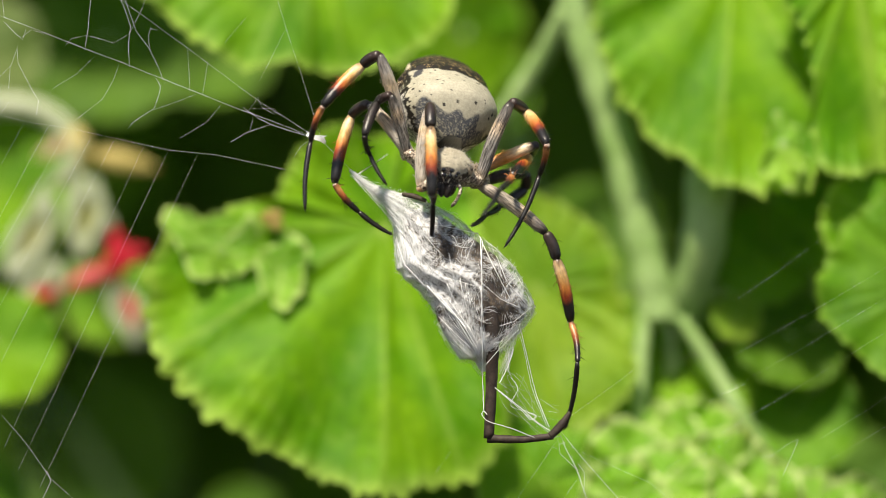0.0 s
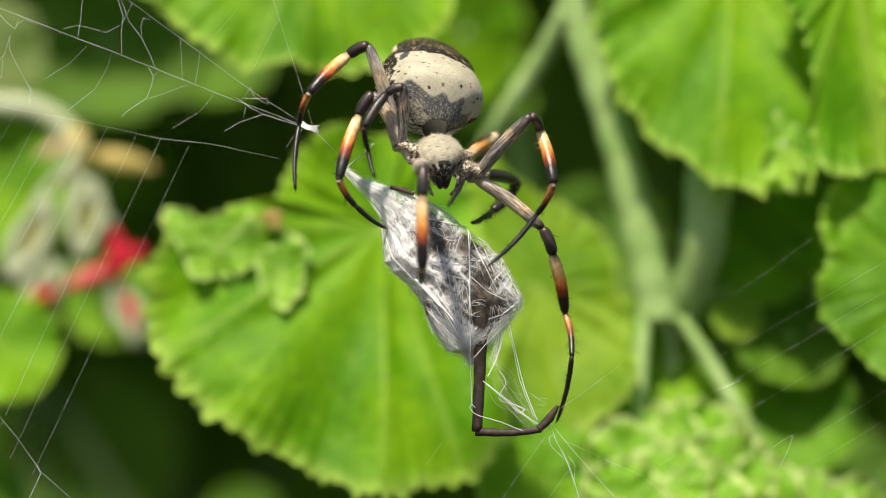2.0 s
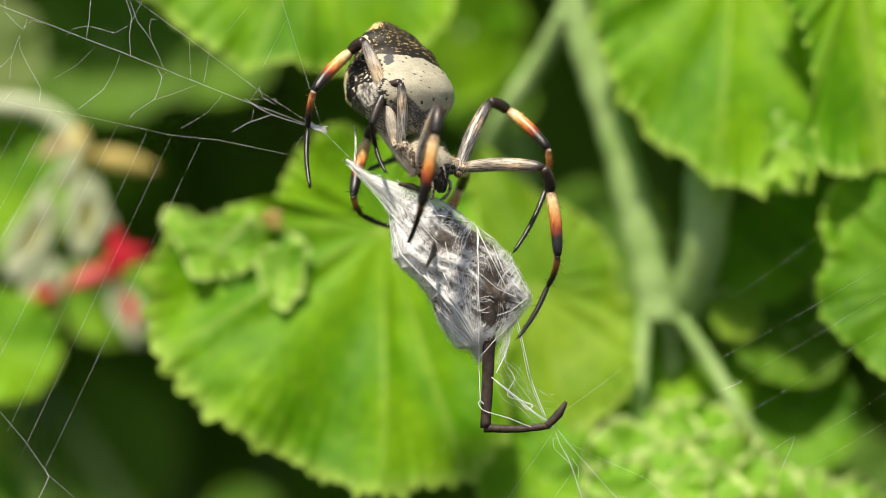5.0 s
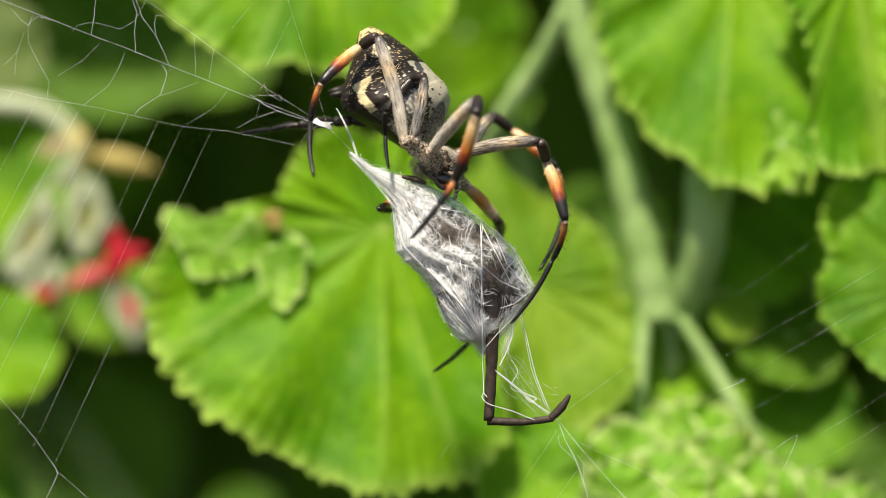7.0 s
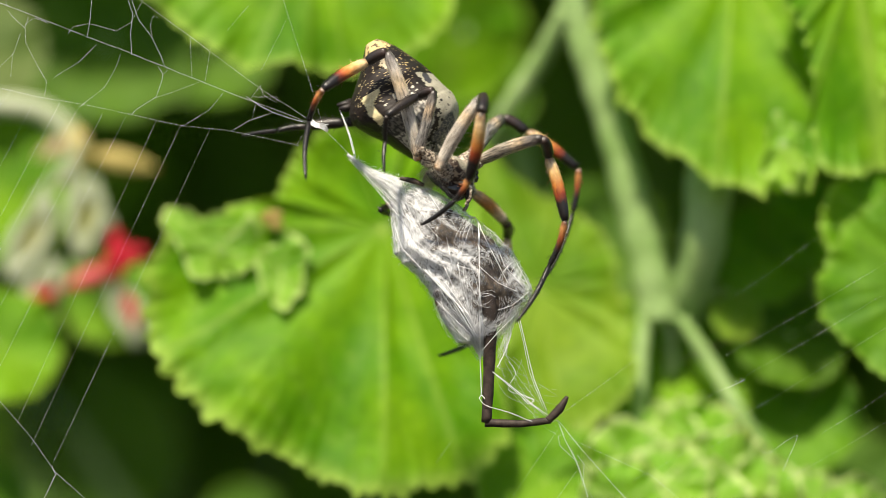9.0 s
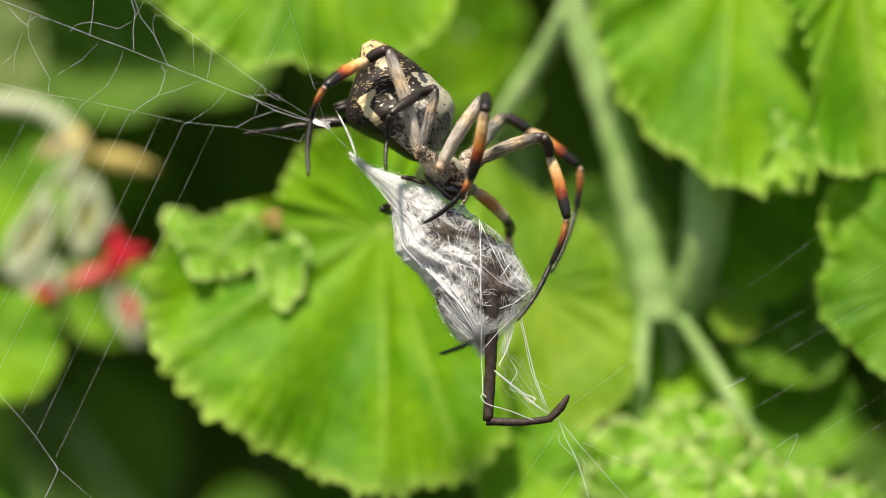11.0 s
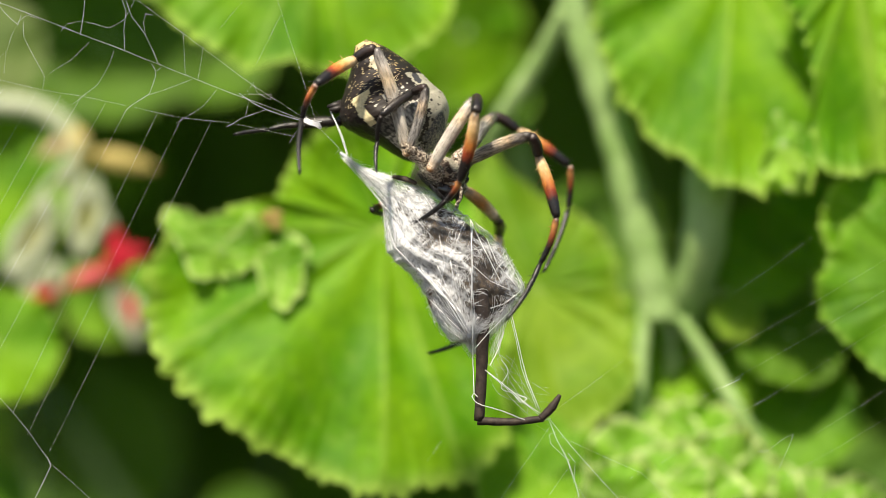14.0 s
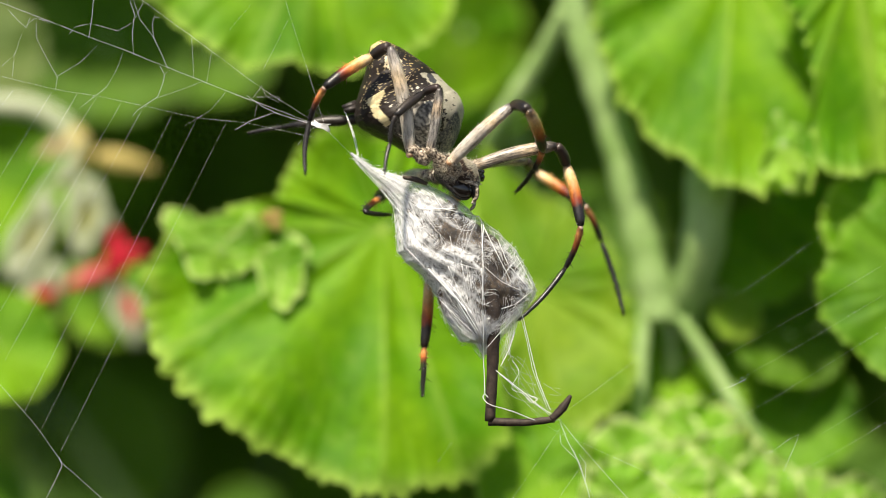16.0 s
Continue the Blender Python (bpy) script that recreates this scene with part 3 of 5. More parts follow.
    for i, x in enumerate((60, 130, 200)):
        part("pedicel", mesh_of("pedicel", *tube(spline([p(145, 250, 82), p(110 + 12 * i, 300, 82), p(x, 360 + 20 * (i % 3), 82)]), 0.0006, 6), PALE_STEM), head, "pale downy pedicel")


flower_head()

# ---- ground and hedge ----
gv, gf = [], []
for i in range(41):
    for j in range(41):
        x, y = (i - 20) / 20, (j - 20) / 20
        x, y = math.copysign(abs(x) ** 4 * 400, x) + x, math.copysign(abs(y) ** 4 * 400, y) + y
        gv.append(Vector((x, y, -0.32 + 0.012 * noise.noise(Vector((x * 5, y * 5, 0))))))
for i in range(40):
    for j in range(40):
        a = i * 41 + j
        gf.append((a, a + 41, a + 42, a + 1))
tagged(new("ground", mesh_of("ground", gv, gf, SOIL)), "dark bare soil under the plant", "ground", kind="structure")


def thicket(name, label, count, box, size, material, seed, face=None):
    """Many leaves of the same plant, too deep to count."""
    rnd = random.Random(seed)
    base = leaf_mesh("shape", 1.0, material, seed, rings=6, teeth=22, per_tooth=2)
    bv = np.array([v.co[:] for v in base.vertices])
    bf = [tuple(p.vertices) for p in base.polygons]
    verts, faces, vein = [], [], []
    src = [d.value for d in base.attributes["vein"].data]
    for i in range(count):
        c = Vector([rnd.uniform(a, b) for a, b in box])
        r = rnd.uniform(*size)
        rot = Euler((radians(rnd.uniform(35, 110)), radians(rnd.uniform(-25, 25)), radians(rnd.uniform(-50, 50)))).to_matrix()
        rot = rot @ Euler((0, 0, rnd.uniform(0, 6.28))).to_matrix()
        o = len(verts)
        verts += (bv @ (np.array(rot).T * r) + np.array(c)).tolist()
        faces += [tuple(k + o for k in q) for q in bf]
        vein += src
    me = mesh_of(name, verts, faces, material)
    me.attributes.new("vein", "FLOAT", "POINT").data.foreach_set("value", vein)
    bpy.data.meshes.remove(base)
    return tagged(new(name, me), label, "foliage", kind="stuff")


# Part of its dimness is the leaf colour, darkened as shade.
thicket("deep_foliage", "dark shaded leaves deep inside the plant", 620, ((-0.30, 0.30), (0.19, 0.40), (-0.32, 0.20)), (0.016, 0.034), LEAF_DEEP_SHADE, 5)
# Unseen leaves added overhead only to keep sun off the deep foliage.
thicket("shade_canopy", "unseen leaves added above the web to shade the foliage behind", 560, ((-0.30, 0.30), (0.105, 0.42), (0.085, 0.16)), (0.02, 0.04), LEAF, 8)

# ---- sway of the web in the breeze: seconds and the place of a point, in grains ----
TIP = [(0, 560, 243), (0.5, 551, 237), (1, 565, 227), (1.5, 564, 222), (2, 547, 225), (2.5, 564, 219), (3, 556, 233), (3.5, 550, 224), (4, 565, 227),
       (4.2, 554, 233), (5.2, 564, 224), (6.3, 570, 222), (6.5, 565, 222), (7, 571, 219), (7.5, 571, 222), (8, 562, 227), (8.5, 576, 224), (9, 564, 222),
       (10.2, 570, 221), (11.5, 567, 217), (12, 566, 217), (12.5, 569, 219), (13, 555, 217), (13.5, 569, 219), (14, 552, 217), (14.5, 570, 223), (15, 563, 219),
       (15.5, 558, 222), (16, 567, 222)]
KNOT = [(0, 989, 758), (0.5, 975, 756), (1, 985, 747), (1.5, 985, 743), (2, 972, 744), (2.5, 982, 743), (3, 975, 755), (3.5, 969, 747), (4, 975, 750),
        (4.2, 971, 755), (5.2, 980, 747), (6.3, 985, 747), (6.5, 982, 749), (7, 988, 743), (7.5, 992, 743), (8, 986, 747), (8.5, 998, 743), (9, 988, 743),
        (10.2, 989, 741), (11.5, 988, 739), (12, 988, 739), (12.5, 989, 740), (13, 977, 742), (13.5, 989, 742), (14, 972, 740), (14.5, 991, 745), (15, 986, 742),
        (15.5, 980, 745), (16, 991, 742)]
BUNDLE = [(0, 944, 533), (0.5, 928, 530), (1, 938, 522), (1.5, 939, 520), (2, 923, 521), (2.5, 940, 514), (3, 932, 527), (3.5, 927, 519), (4, 935, 521),
          (4.2, 930, 525), (5.2, 940, 512), (6.3, 946, 510), (6.5, 941, 512), (7, 944, 502), (7.5, 947, 505), (8, 939, 509), (8.5, 952, 506), (9, 940, 505),
          (10.2, 943, 503), (11.5, 942, 502), (12, 942, 502), (12.5, 945, 502), (13, 931, 504), (13.5, 943, 504), (14, 927, 502), (14.5, 945, 508), (15, 940, 504),
          (15.5, 934, 507), (16, 946, 503)]
STEPS = sorted([i * 0.25 for i in range(65)] + [6.4, 6.6, 15.8, 15.9])


def between(rows, t):
    """The row at t, eased from key to key."""
    if t <= rows[0][0]:
        return rows[0][1:]
    for a, b in zip(rows, rows[1:]):
        if t <= b[0]:
            s = (t - a[0]) / (b[0] - a[0])
            return tuple(p + (q - p) * s if not isinstance(p, str) else p for p, q in zip(a[1:], b[1:]))
    return rows[-1][1:]


def sway(rows, t, home):
    x, y = between(rows, t)
    return Vector(((x - home[0]) * G, 0, -(y - home[1]) * G))


HOME_TIP, HOME_KNOT, HOME_BUNDLE = (564, 222), (988, 743), (940, 505)


# ---- web ----
def bead_line(line, thin, drop_r, rnd, gap):
    """A fine thread, close-set rings along line, with tiny glue drops strung on it."""
    pts, rad, left = [], [], rnd.uniform(*gap)
    for p, q in zip(line, line[1:]):
        n = max(1, int((q - p).length / (1.5 * G)))
        for i in range(n):
            pts.append(p.lerp(q, i / n))
            left -= (q - p).length / n / G
            drop = left < 0
            rad.append(G * (drop_r * rnd.uniform(0.6, 1.2) if drop else thin))
            if drop:
                left = rnd.uniform(*gap)
    pts.append(line[-1])
    rad.append(thin * G)
    return tube(pts, rad, 4)


def strand(web, points, r=0.75, material=None, wave=0.0, mm=0.0):
    """One silk thread through points of the web plane."""
    r *= 0.55
    rnd = random.Random(int(points[0][0] * 7 + points[-1][1]))
    pts = [at(q[0], q[1], mm + (q[2] if len(q) > 2 else 0)) for q in points]
    line = []
    for p, q in zip(pts, pts[1:]):
        n = max(2, int((q - p).length / (26 * G)))
        line += [p.lerp(q, i / n) + (Vector((rnd.uniform(-1, 1), 0, rnd.uniform(-1, 1))) * 0.5 * G if 0 < i else Vector()) for i in range(n)]
    line.append(pts[-1])
    if wave:
        line = [q + Vector((rnd.uniform(-1, 1), rnd.uniform(-1, 1), rnd.uniform(-1, 1))) * wave * G for q in line]
    inv = web.matrix_basis.inverted()
    if material is SILK:
        thin, drop_r, gap = r * 0.5, r * 1.1, (10, 34)
    elif material is SILK_BEADED:
        thin, drop_r, gap = r * 0.16, r * 1.5, (4, 12)
    elif material is SILK_DOTTED:
        thin, drop_r, gap = r * 0.10, r * 2.4, (5, 14)
    else:
        thin, drop_r, gap = r * 0.32, r * 1.25, (6, 18)
    return part("strand", mesh_of("strand", *bead_line([inv @ q for q in line], thin, drop_r, rnd, gap), SILK), web)


web_left = thing("spider_web", "torn white orb web spun beside the spider", "web", "parts of the web", where=Matrix.Translation(at(*HOME_TIP)))
# bridge lines
strand(web_left, [(-70, -22), (-20, -2), (110, 48), (240, 98), (400, 162), (560, 222)], 0.95, SILK)
lower_line = strand(web_left, [(-30, 150), (60, 172), (150, 187), (320, 224), (400, 232), (527, 259)], 0.8, SILK_BEADED)
strand(web_left, [(150, -68), (240, -5), (330, 60), (400, 112), (465, 160), (556, 218)], 0.8)
strand(web_left, [(484, -60), (500, -5), (520, 60), (540, 120), (558, 178), (572, 225)], 0.75, SILK_BEADED)
strand(web_left, [(435, 170), (460, 188), (485, 200), (560, 224)], 1.2, SILK)
# zigzags and broken threads
strand(web_left, [(12, 18), (32, 40), (44, 50)], 0.9)
side_line = strand(web_left, [(44, 50), (44, 75), (70, 125), (82, 145), (78, 170)], 0.9)
strand(web_left, [(44, 44), (60, 32), (78, 38), (84, 42)], 0.9)
strand(web_left, [(50, 30), (44, 50)], 0.9)
strand(web_left, [(36, 60), (24, 95), (0, 118)], 0.7)
strand(web_left, [(22, 98), (19, 135)], 0.7)
strand(web_left, [(2, -60), (10, -5), (12, 12)], 0.9)
strand(web_left, [(168, -60), (163, -5), (160, 30), (154, 68)], 1.0, SILK)
strand(web_left, [(120, 60), (130, 48), (158, 42), (205, 55), (232, 40), (255, -5), (275, -60)], 0.8)
strand(web_left, [(200, -60), (225, -5), (235, 25), (231, 60), (233, 98)], 1.0, SILK)
strand(web_left, [(212, -60), (232, -2), (245, 35), (268, 65), (285, 100), (294, 122)], 0.9, SILK)
strand(web_left, [(282, 32), (270, 30), (266, 45), (270, 68)], 0.9)
strand(web_left, [(280, 118), (288, 132), (286, 145), (276, 172), (240, 195), (232, 205)], 1.0, SILK)
strand(web_left, [(288, 132), (298, 124)], 0.9)
strand(web_left, [(276, 173), (320, 158), (352, 146)], 0.7)
strand(web_left, [(170, 80), (140, 110), (96, 137)], 0.8)
strand(web_left, [(214, 94), (205, 120), (185, 155), (140, 190)], 0.8)
strand(web_left, [(336, 62), (340, 142)], 0.9, SILK_BEADED)
strand(web_left, [(372, 86), (362, 148)], 0.8)
strand(web_left, [(395, 165), (370, 195), (322, 224)], 0.8, SILK_BEADED)
strand(web_left, [(460, 152), (466, 168), (490, 182), (492, 172), (450, 172)], 0.9)
strand(web_left, [(452, 186), (446, 212)], 0.8)
strand(web_left, [(484, 199), (440, 214), (413, 230)], 1.0, SILK)
strand(web_left, [(555, 225), (535, 240), (524, 258)], 0.8)
strand(web_left, [(440, 180), (462, 150)], 0.6)
strand(web_left, [(402, 55), (440, 10)], 0.5, SILK_BEADED)
strand(web_left, [(462, 125), (495, 60), (510, 30)], 0.5, SILK_BEADED)
# long lines that run down to the lower frame thread
def hung_strand(x0, y0, x1, y1, r):
    """A thread from the origin along -y, as long as the way between the two places."""
    n = int(math.hypot(x1 - x0, y1 - y0) / 30)
    rnd = random.Random(int(x0))
    line = [Vector((0, -(at(x1, y1) - at(x0, y0)).length * i / n, rnd.uniform(-0.4, 0.4) * G)) for i in range(n + 1)]
    return part("strand", mesh_of("strand", *bead_line(line, r * 0.13, r * 0.75, rnd, (4, 15)), SILK), web_left)


long_lines = []
for x0, y0, x1, y1, rr in ((62, 176, -60, 410, 0.7), (105, 183, -60, 500, 0.8), (138, 190, 0, 445, 0.75), (182, 200, -30, 600, 0.8), (222, 206, 0, 650, 0.75),
                           (275, 216, 35, 740, 0.75), (318, 224, 60, 780, 0.75), (370, 231, 100, 808, 0.7)):
    ex, ey = (x1 - x0) / math.hypot(x1 - x0, y1 - y0), (y1 - y0) / math.hypot(x1 - x0, y1 - y0)
    long_lines.append((hung_strand(x0, y0, x1 + 14 * ex, y1 + 14 * ey, rr * 0.66), x0, y0, x1, y1))
foot_lines = [strand(web_left, [(-20, 690), (10, 724), (58, 780), (98, 838), (150, 884), (190, 920)], 0.8), strand(web_left, [(92, 826), (98, 842), (70, 900)], 1.3, SILK)]
strand(web_left, [(20, 160), (-10, 200)], 0.6)
strand(web_left, [(572, 226), (595, 250), (626, 281)], 0.8)
# the small white pad where the lines meet
pad = []
for i in range(26):
    rnd = random.Random(i)
    q = [at(545 + rnd.uniform(0, 8), 218 + rnd.uniform(-6, 3)), at(560 + rnd.uniform(-3, 3), 222 + rnd.uniform(-4, 4)), at(578 + rnd.uniform(-2, 4), 228 + rnd.uniform(-8, 6))]
    pad.append(tube([web_left.matrix_basis.inverted() @ v for v in q], 0.9 * G, 4))
part("silk_pad", mesh_of("silk_pad", *join(*pad), SILK), web_left, "small white silk pad")

web_right = thing("spider_web", "loose white anchor threads of the web", "web", "parts of the web", where=Matrix.Translation(at(*HOME_KNOT)))
strand(web_right, [(986, 742), (1000, 780), (1020, 815), (1032, 850), (1045, 900)], 1.6, SILK, 0.8)
strand(web_right, [(988, 745), (1020, 785), (1060, 830), (1110, 885)], 1.1, SILK, 0.5)
strand(web_right, [(1000, 768), (988, 772), (990, 788), (1015, 812), (1025, 818)], 1.0, SILK)
strand(web_right, [(1022, 806), (1034, 822), (1033, 850), (1030, 860)], 0.9, SILK)
strand(web_right, [(1010, 790), (1030, 850), (1060, 900)], 0.7)
strand(web_right, [(1005, 775), (1060, 800), (1150, 840), (1210, 890)], 0.7, SILK_BEADED)
strand(web_right, [(990, 735), (1060, 685), (1120, 640)], 0.55, SILK_BEADED)
strand(web_right, [(995, 750), (940, 830), (900, 890)], 0.5, SILK_BEADED)
strand(web_right, [(1030, 820), (985, 884)], 0.6, SILK_BEADED)
strand(web_right, [(800, 780), (770, 822)], 0.5, SILK_BEADED)

web_far = thing("spider_web", "fine dotted threads of the far half of the web", "web", "parts of the web", where=Matrix.Translation(at(1300, 680)))
for x0, y0, x1, y1 in ((1300, 525, 1450, 418), (1280, 632, 1580, 458), (1250, 705, 1580, 512), (1275, 760, 1600, 560), (1240, 800, 1300, 765), (1450, 770, 1620, 660), (1390, 850, 1620, 715), (1120, 850, 1230, 790)):
    strand(web_far, [(x0, y0), ((x0 + x1) / 2, (y0 + y1) / 2 + 3), (x1, y1)], 0.33, SILK_DOTTED)
strand(web_far, [(1286, 688), (1302, 680), (1318, 672)], 1.0, SILK)
strand(web_far, [(1348, 802), (1365, 800), (1392, 780), (1412, 770), (1405, 790), (1385, 835)], 0.8)


# ---- the wrapped prey ----
prey = thing("wrapped_prey", "dark brown insect wrapped in white silk hanging in the web", "prey", where=Matrix.Translation(at(*HOME_BUNDLE)))
PREY_INV = prey.matrix_basis.inverted()
# stations down the bundle: its two edges, from the drawn-out apex to the foot
EDGES = [(613, 276, 616, 271), (651, 311, 655, 299), (677, 338, 700, 313), (692, 367, 745, 327), (695, 408, 797, 352), (698, 449, 840, 387), (715, 469, 880, 418), (736, 486, 908, 449),
         (753, 507, 927, 481), (768, 530, 943, 513), (776, 554, 937, 533), (794, 586, 916, 559), (810, 607, 896, 585), (834, 610, 876, 606), (848, 632, 856, 630)]


def hull(s, a, out=0.0):
    """A point of the bundle's skin: s from apex (0) to foot (1), a round it."""
    f = min(max(s, 0), 1) * (len(EDGES) - 1)
    i = min(int(f), len(EDGES) - 2)
    f -= i
    lx, ly, rx, ry = [p + (q - p) * f for p, q in zip(EDGES[i], EDGES[i + 1])]
    mx, my, hx, hy = (lx + rx) / 2, (ly + ry) / 2, (rx - lx) / 2, (ry - ly) / 2
    w = max(1e-6, math.hypot(hx, hy))
    c, sn = math.cos(a), math.sin(a)
    # taut flats between folds
    fold = abs(((a * 1.9 + s * 4.3 + 0.5 * noise.noise(Vector((s * 3, a, 2)))) % 1.0) - 0.5) * 2
    deep = 0.62 * w * (0.92 + 0.13 * fold + 0.10 * noise.noise(Vector((s * 7, c * 1.6, sn * 1.6)))) + 2
    side = c * (w + out) * (1 + 0.035 * noise.noise(Vector((s * 30, c * 2, 5))) * min(1, w / 30))
    return PREY_INV @ at_g(mx + hx / w * side, my + hy / w * side, 8 - sn * max(0.5, deep + out))


def bundle():
    rows, cols = 210, 220
    vs, cover = [], []
    # where the silk lies thick (+) or leaves the insect bare (-): place, reach, weight
    thick = ((716, 445, 34, 0.75), (700, 405, 26, 0.45), (650, 303, 50, 0.7), (690, 345, 30, 0.25), (748, 470, 30, 0.35), (812, 566, 30, 0.7), (846, 606, 24, 0.8), (760, 500, 22, 0.4), (905, 455, 24, 0.25), (930, 512, 20, 0.30),
             (800, 470, 34, 0.22), (872, 470, 30, -0.80), (868, 540, 32, -0.85), (774, 536, 17, -1.0), (845, 420, 26, -0.6), (905, 520, 22, -0.55), (800, 425, 20, -0.4), (772, 405, 26, -0.30), (820, 372, 34, -0.45), (720, 372, 18, -0.30),
             (802, 548, 16, -0.40), (765, 435, 16, -0.35), (835, 500, 16, -0.35))
    for i in range(rows + 1):
        for k in range(cols):
            sv, a = i / rows, 2 * math.pi * k / cols
            q = hull(sv, a)
            vs.append(q)
            px, py = HOME_BUNDLE[0] + q.x / G, HOME_BUNDLE[1] - q.z / G
            u1, u2 = px * 0.82 + py * 0.57, px * 0.57 - py * 0.82
            n = max(noise.noise(Vector((u1 * 0.02, u2 * 0.13, math.sin(a)))), noise.noise(Vector((u1 * 0.15 + 5, u2 * 0.024, 3 + math.sin(a))))) * 0.8
            n += 0.5 * noise.noise(Vector((px * 0.026, py * 0.026, 8))) - 0.14
            c = 0.60 + 0.9 * n
            for x0, y0, r0, more in thick:
                c += more * math.exp(-((px - x0) ** 2 + (py - y0) ** 2) / (r0 * r0))
            if math.sin(a) < -0.1:
                c = 0.40 + 0.5 * n
            cover.append(max(0.03, min(0.95, c)))
    fs = [(i * cols + k, i * cols + (k + 1) % cols, (i + 1) * cols + (k + 1) % cols, (i + 1) * cols + k) for i in range(rows) for k in range(cols)]
    me = mesh_of("silk_film", vs, fs, SILK_FILM)
    me.attributes.new("cover", "FLOAT", "POINT").data.foreach_set("value", cover)
    me.attributes.new("wrap", "FLOAT_VECTOR", "POINT").data.foreach_set("vector", [c for i in range(rows + 1) for k in range(cols) for c in (i / rows * 7, abs(k / cols - 0.5) * 8, 0)])
    part("silk_film", me, prey, "thin torn film of white silk")
    # the near skin as a table, to lay threads on it
    table = [hull(i / 110, math.pi * k / 70) for i in range(111) for k in range(71)]
    flat = np.array([(HOME_BUNDLE[0] + q.x / G, HOME_BUNDLE[1] - q.z / G) for q in table])
    deep = np.array([q.y for q in table])

    def laid(x, y, lift):
        d = (flat[:, 0] - x) ** 2 + (flat[:, 1] - y) ** 2
        k = np.argpartition(d, 4)[:4]
        if d[k].min() > 60:
            return None
        return Vector(((x - HOME_BUNDLE[0]) * G, float(deep[k].mean()) - lift * G, (HOME_BUNDLE[1] - y) * G))

    def thread(x0, y0, x1, y1, bow, lift, steps=8):
        pts = []
        for j in range(steps + 1):
            t = j / steps
            b = bow * math.sin(math.pi * t)
            q = laid(x0 + (x1 - x0) * t - (y1 - y0) * b, y0 + (y1 - y0) * t + (x1 - x0) * b, lift)
            if q is None:
                break
            pts.append(q)
        if len(pts) < 3:
            return None
        # taut: pulled towards the chord
        return [q.lerp(pts[0].lerp(pts[-1], k / (len(pts) - 1)), 0.35) if q.y > pts[0].lerp(pts[-1], k / (len(pts) - 1)).y else q for k, q in enumerate(pts)]

    rnd = random.Random(4)
    fibres = []
    for i in range(190):                             # sheaves of fine threads
        k = rnd.randrange(len(table))
        x, y = flat[k]
        dark = math.exp(-((x - 880) ** 2 + (y - 500) ** 2) / 3200) + 0.8 * math.exp(-((x - 770) ** 2 + (y - 536) ** 2) / 500)
        if rnd.random() < 0.75 * dark:
            continue
        way = radians(rnd.choice((58, 75, 95, 110, 128, 150, 15, 35, 5, 165)) + rnd.gauss(0, 14))
        long = rnd.uniform(18, 62) * (1.3 if 40 < math.degrees(way) < 115 else 0.9)
        spread, bow = rnd.uniform(0.05, 0.6), rnd.gauss(0, 0.18)
        for j in range(rnd.randint(3, 10)):
            a = way + rnd.uniform(-1, 1) * spread
            ox, oy, ll = rnd.gauss(0, 5), rnd.gauss(0, 5), long * rnd.uniform(0.5, 1.1)
            pts = thread(x + ox - math.cos(way) * long * 0.4, y + oy - math.sin(way) * long * 0.4, x + ox * 1.4 + math.cos(a) * ll * 0.7, y + oy * 1.4 + math.sin(a) * ll * 0.7, bow + rnd.gauss(0, 0.08), rnd.uniform(0.5, 4.5))
            if pts:
                fibres.append(tube(pts, G * rnd.choice((0.08, 0.10, 0.12, 0.15, 0.2, 0.3)), 3))
    for i in range(34):                              # drawn together at the foot
        x, y = rnd.uniform(742, 850), rnd.uniform(455, 560)
        pts = thread(x, y, 850 + rnd.gauss(0, 4), 610 + rnd.gauss(0, 8), rnd.gauss(0, 0.05), rnd.uniform(1, 6), 10)
        if pts:
            fibres.append(tube(pts, G * rnd.choice((0.14, 0.2, 0.3, 0.45)), 3))
    for i in range(26):                              # drawn out at the apex
        pts = thread(622 + rnd.gauss(0, 3), 281 + rnd.gauss(0, 3), rnd.uniform(680, 760), rnd.uniform(330, 420), rnd.gauss(0, 0.04), rnd.uniform(0, 3), 10)
        if pts:
            fibres.append(tube(pts, G * rnd.choice((0.12, 0.17, 0.25, 0.4)), 3))
    for i in range(260):                             # round the far side
        s0, a0 = rnd.uniform(0.1, 0.9), rnd.uniform(3.2, 6.2)
        s1, a1 = min(1, max(0.02, s0 + rnd.uniform(-0.17, 0.17))), a0 + rnd.uniform(-1.2, 1.2)
        fibres.append(tube([hull(s0 + (s1 - s0) * j / 9, a0 + (a1 - a0) * j / 9, 2) for j in range(10)], G * rnd.uniform(0.12, 0.3), 3))
    for i in range(36):                             # loose ends that stand off the rim
        s0, a0 = rnd.uniform(0.15, 0.95), rnd.choice((0.0, 0.15, -0.15, 3.0, 3.14, 3.3))
        a, b = hull(s0, a0, 0), hull(s0 + rnd.uniform(-0.05, 0.05), a0, rnd.uniform(1, 4))
        c = hull(s0 + rnd.uniform(-0.09, 0.09), a0, 0)
        fibres.append(tube(spline([a, b, c], 4), 0.13 * G, 3))
    part("silk_fibre", mesh_of("silk_fibre", *join(*fibres), SILK), prey, "tangled white silk fibres")["kind"] = "stuff"
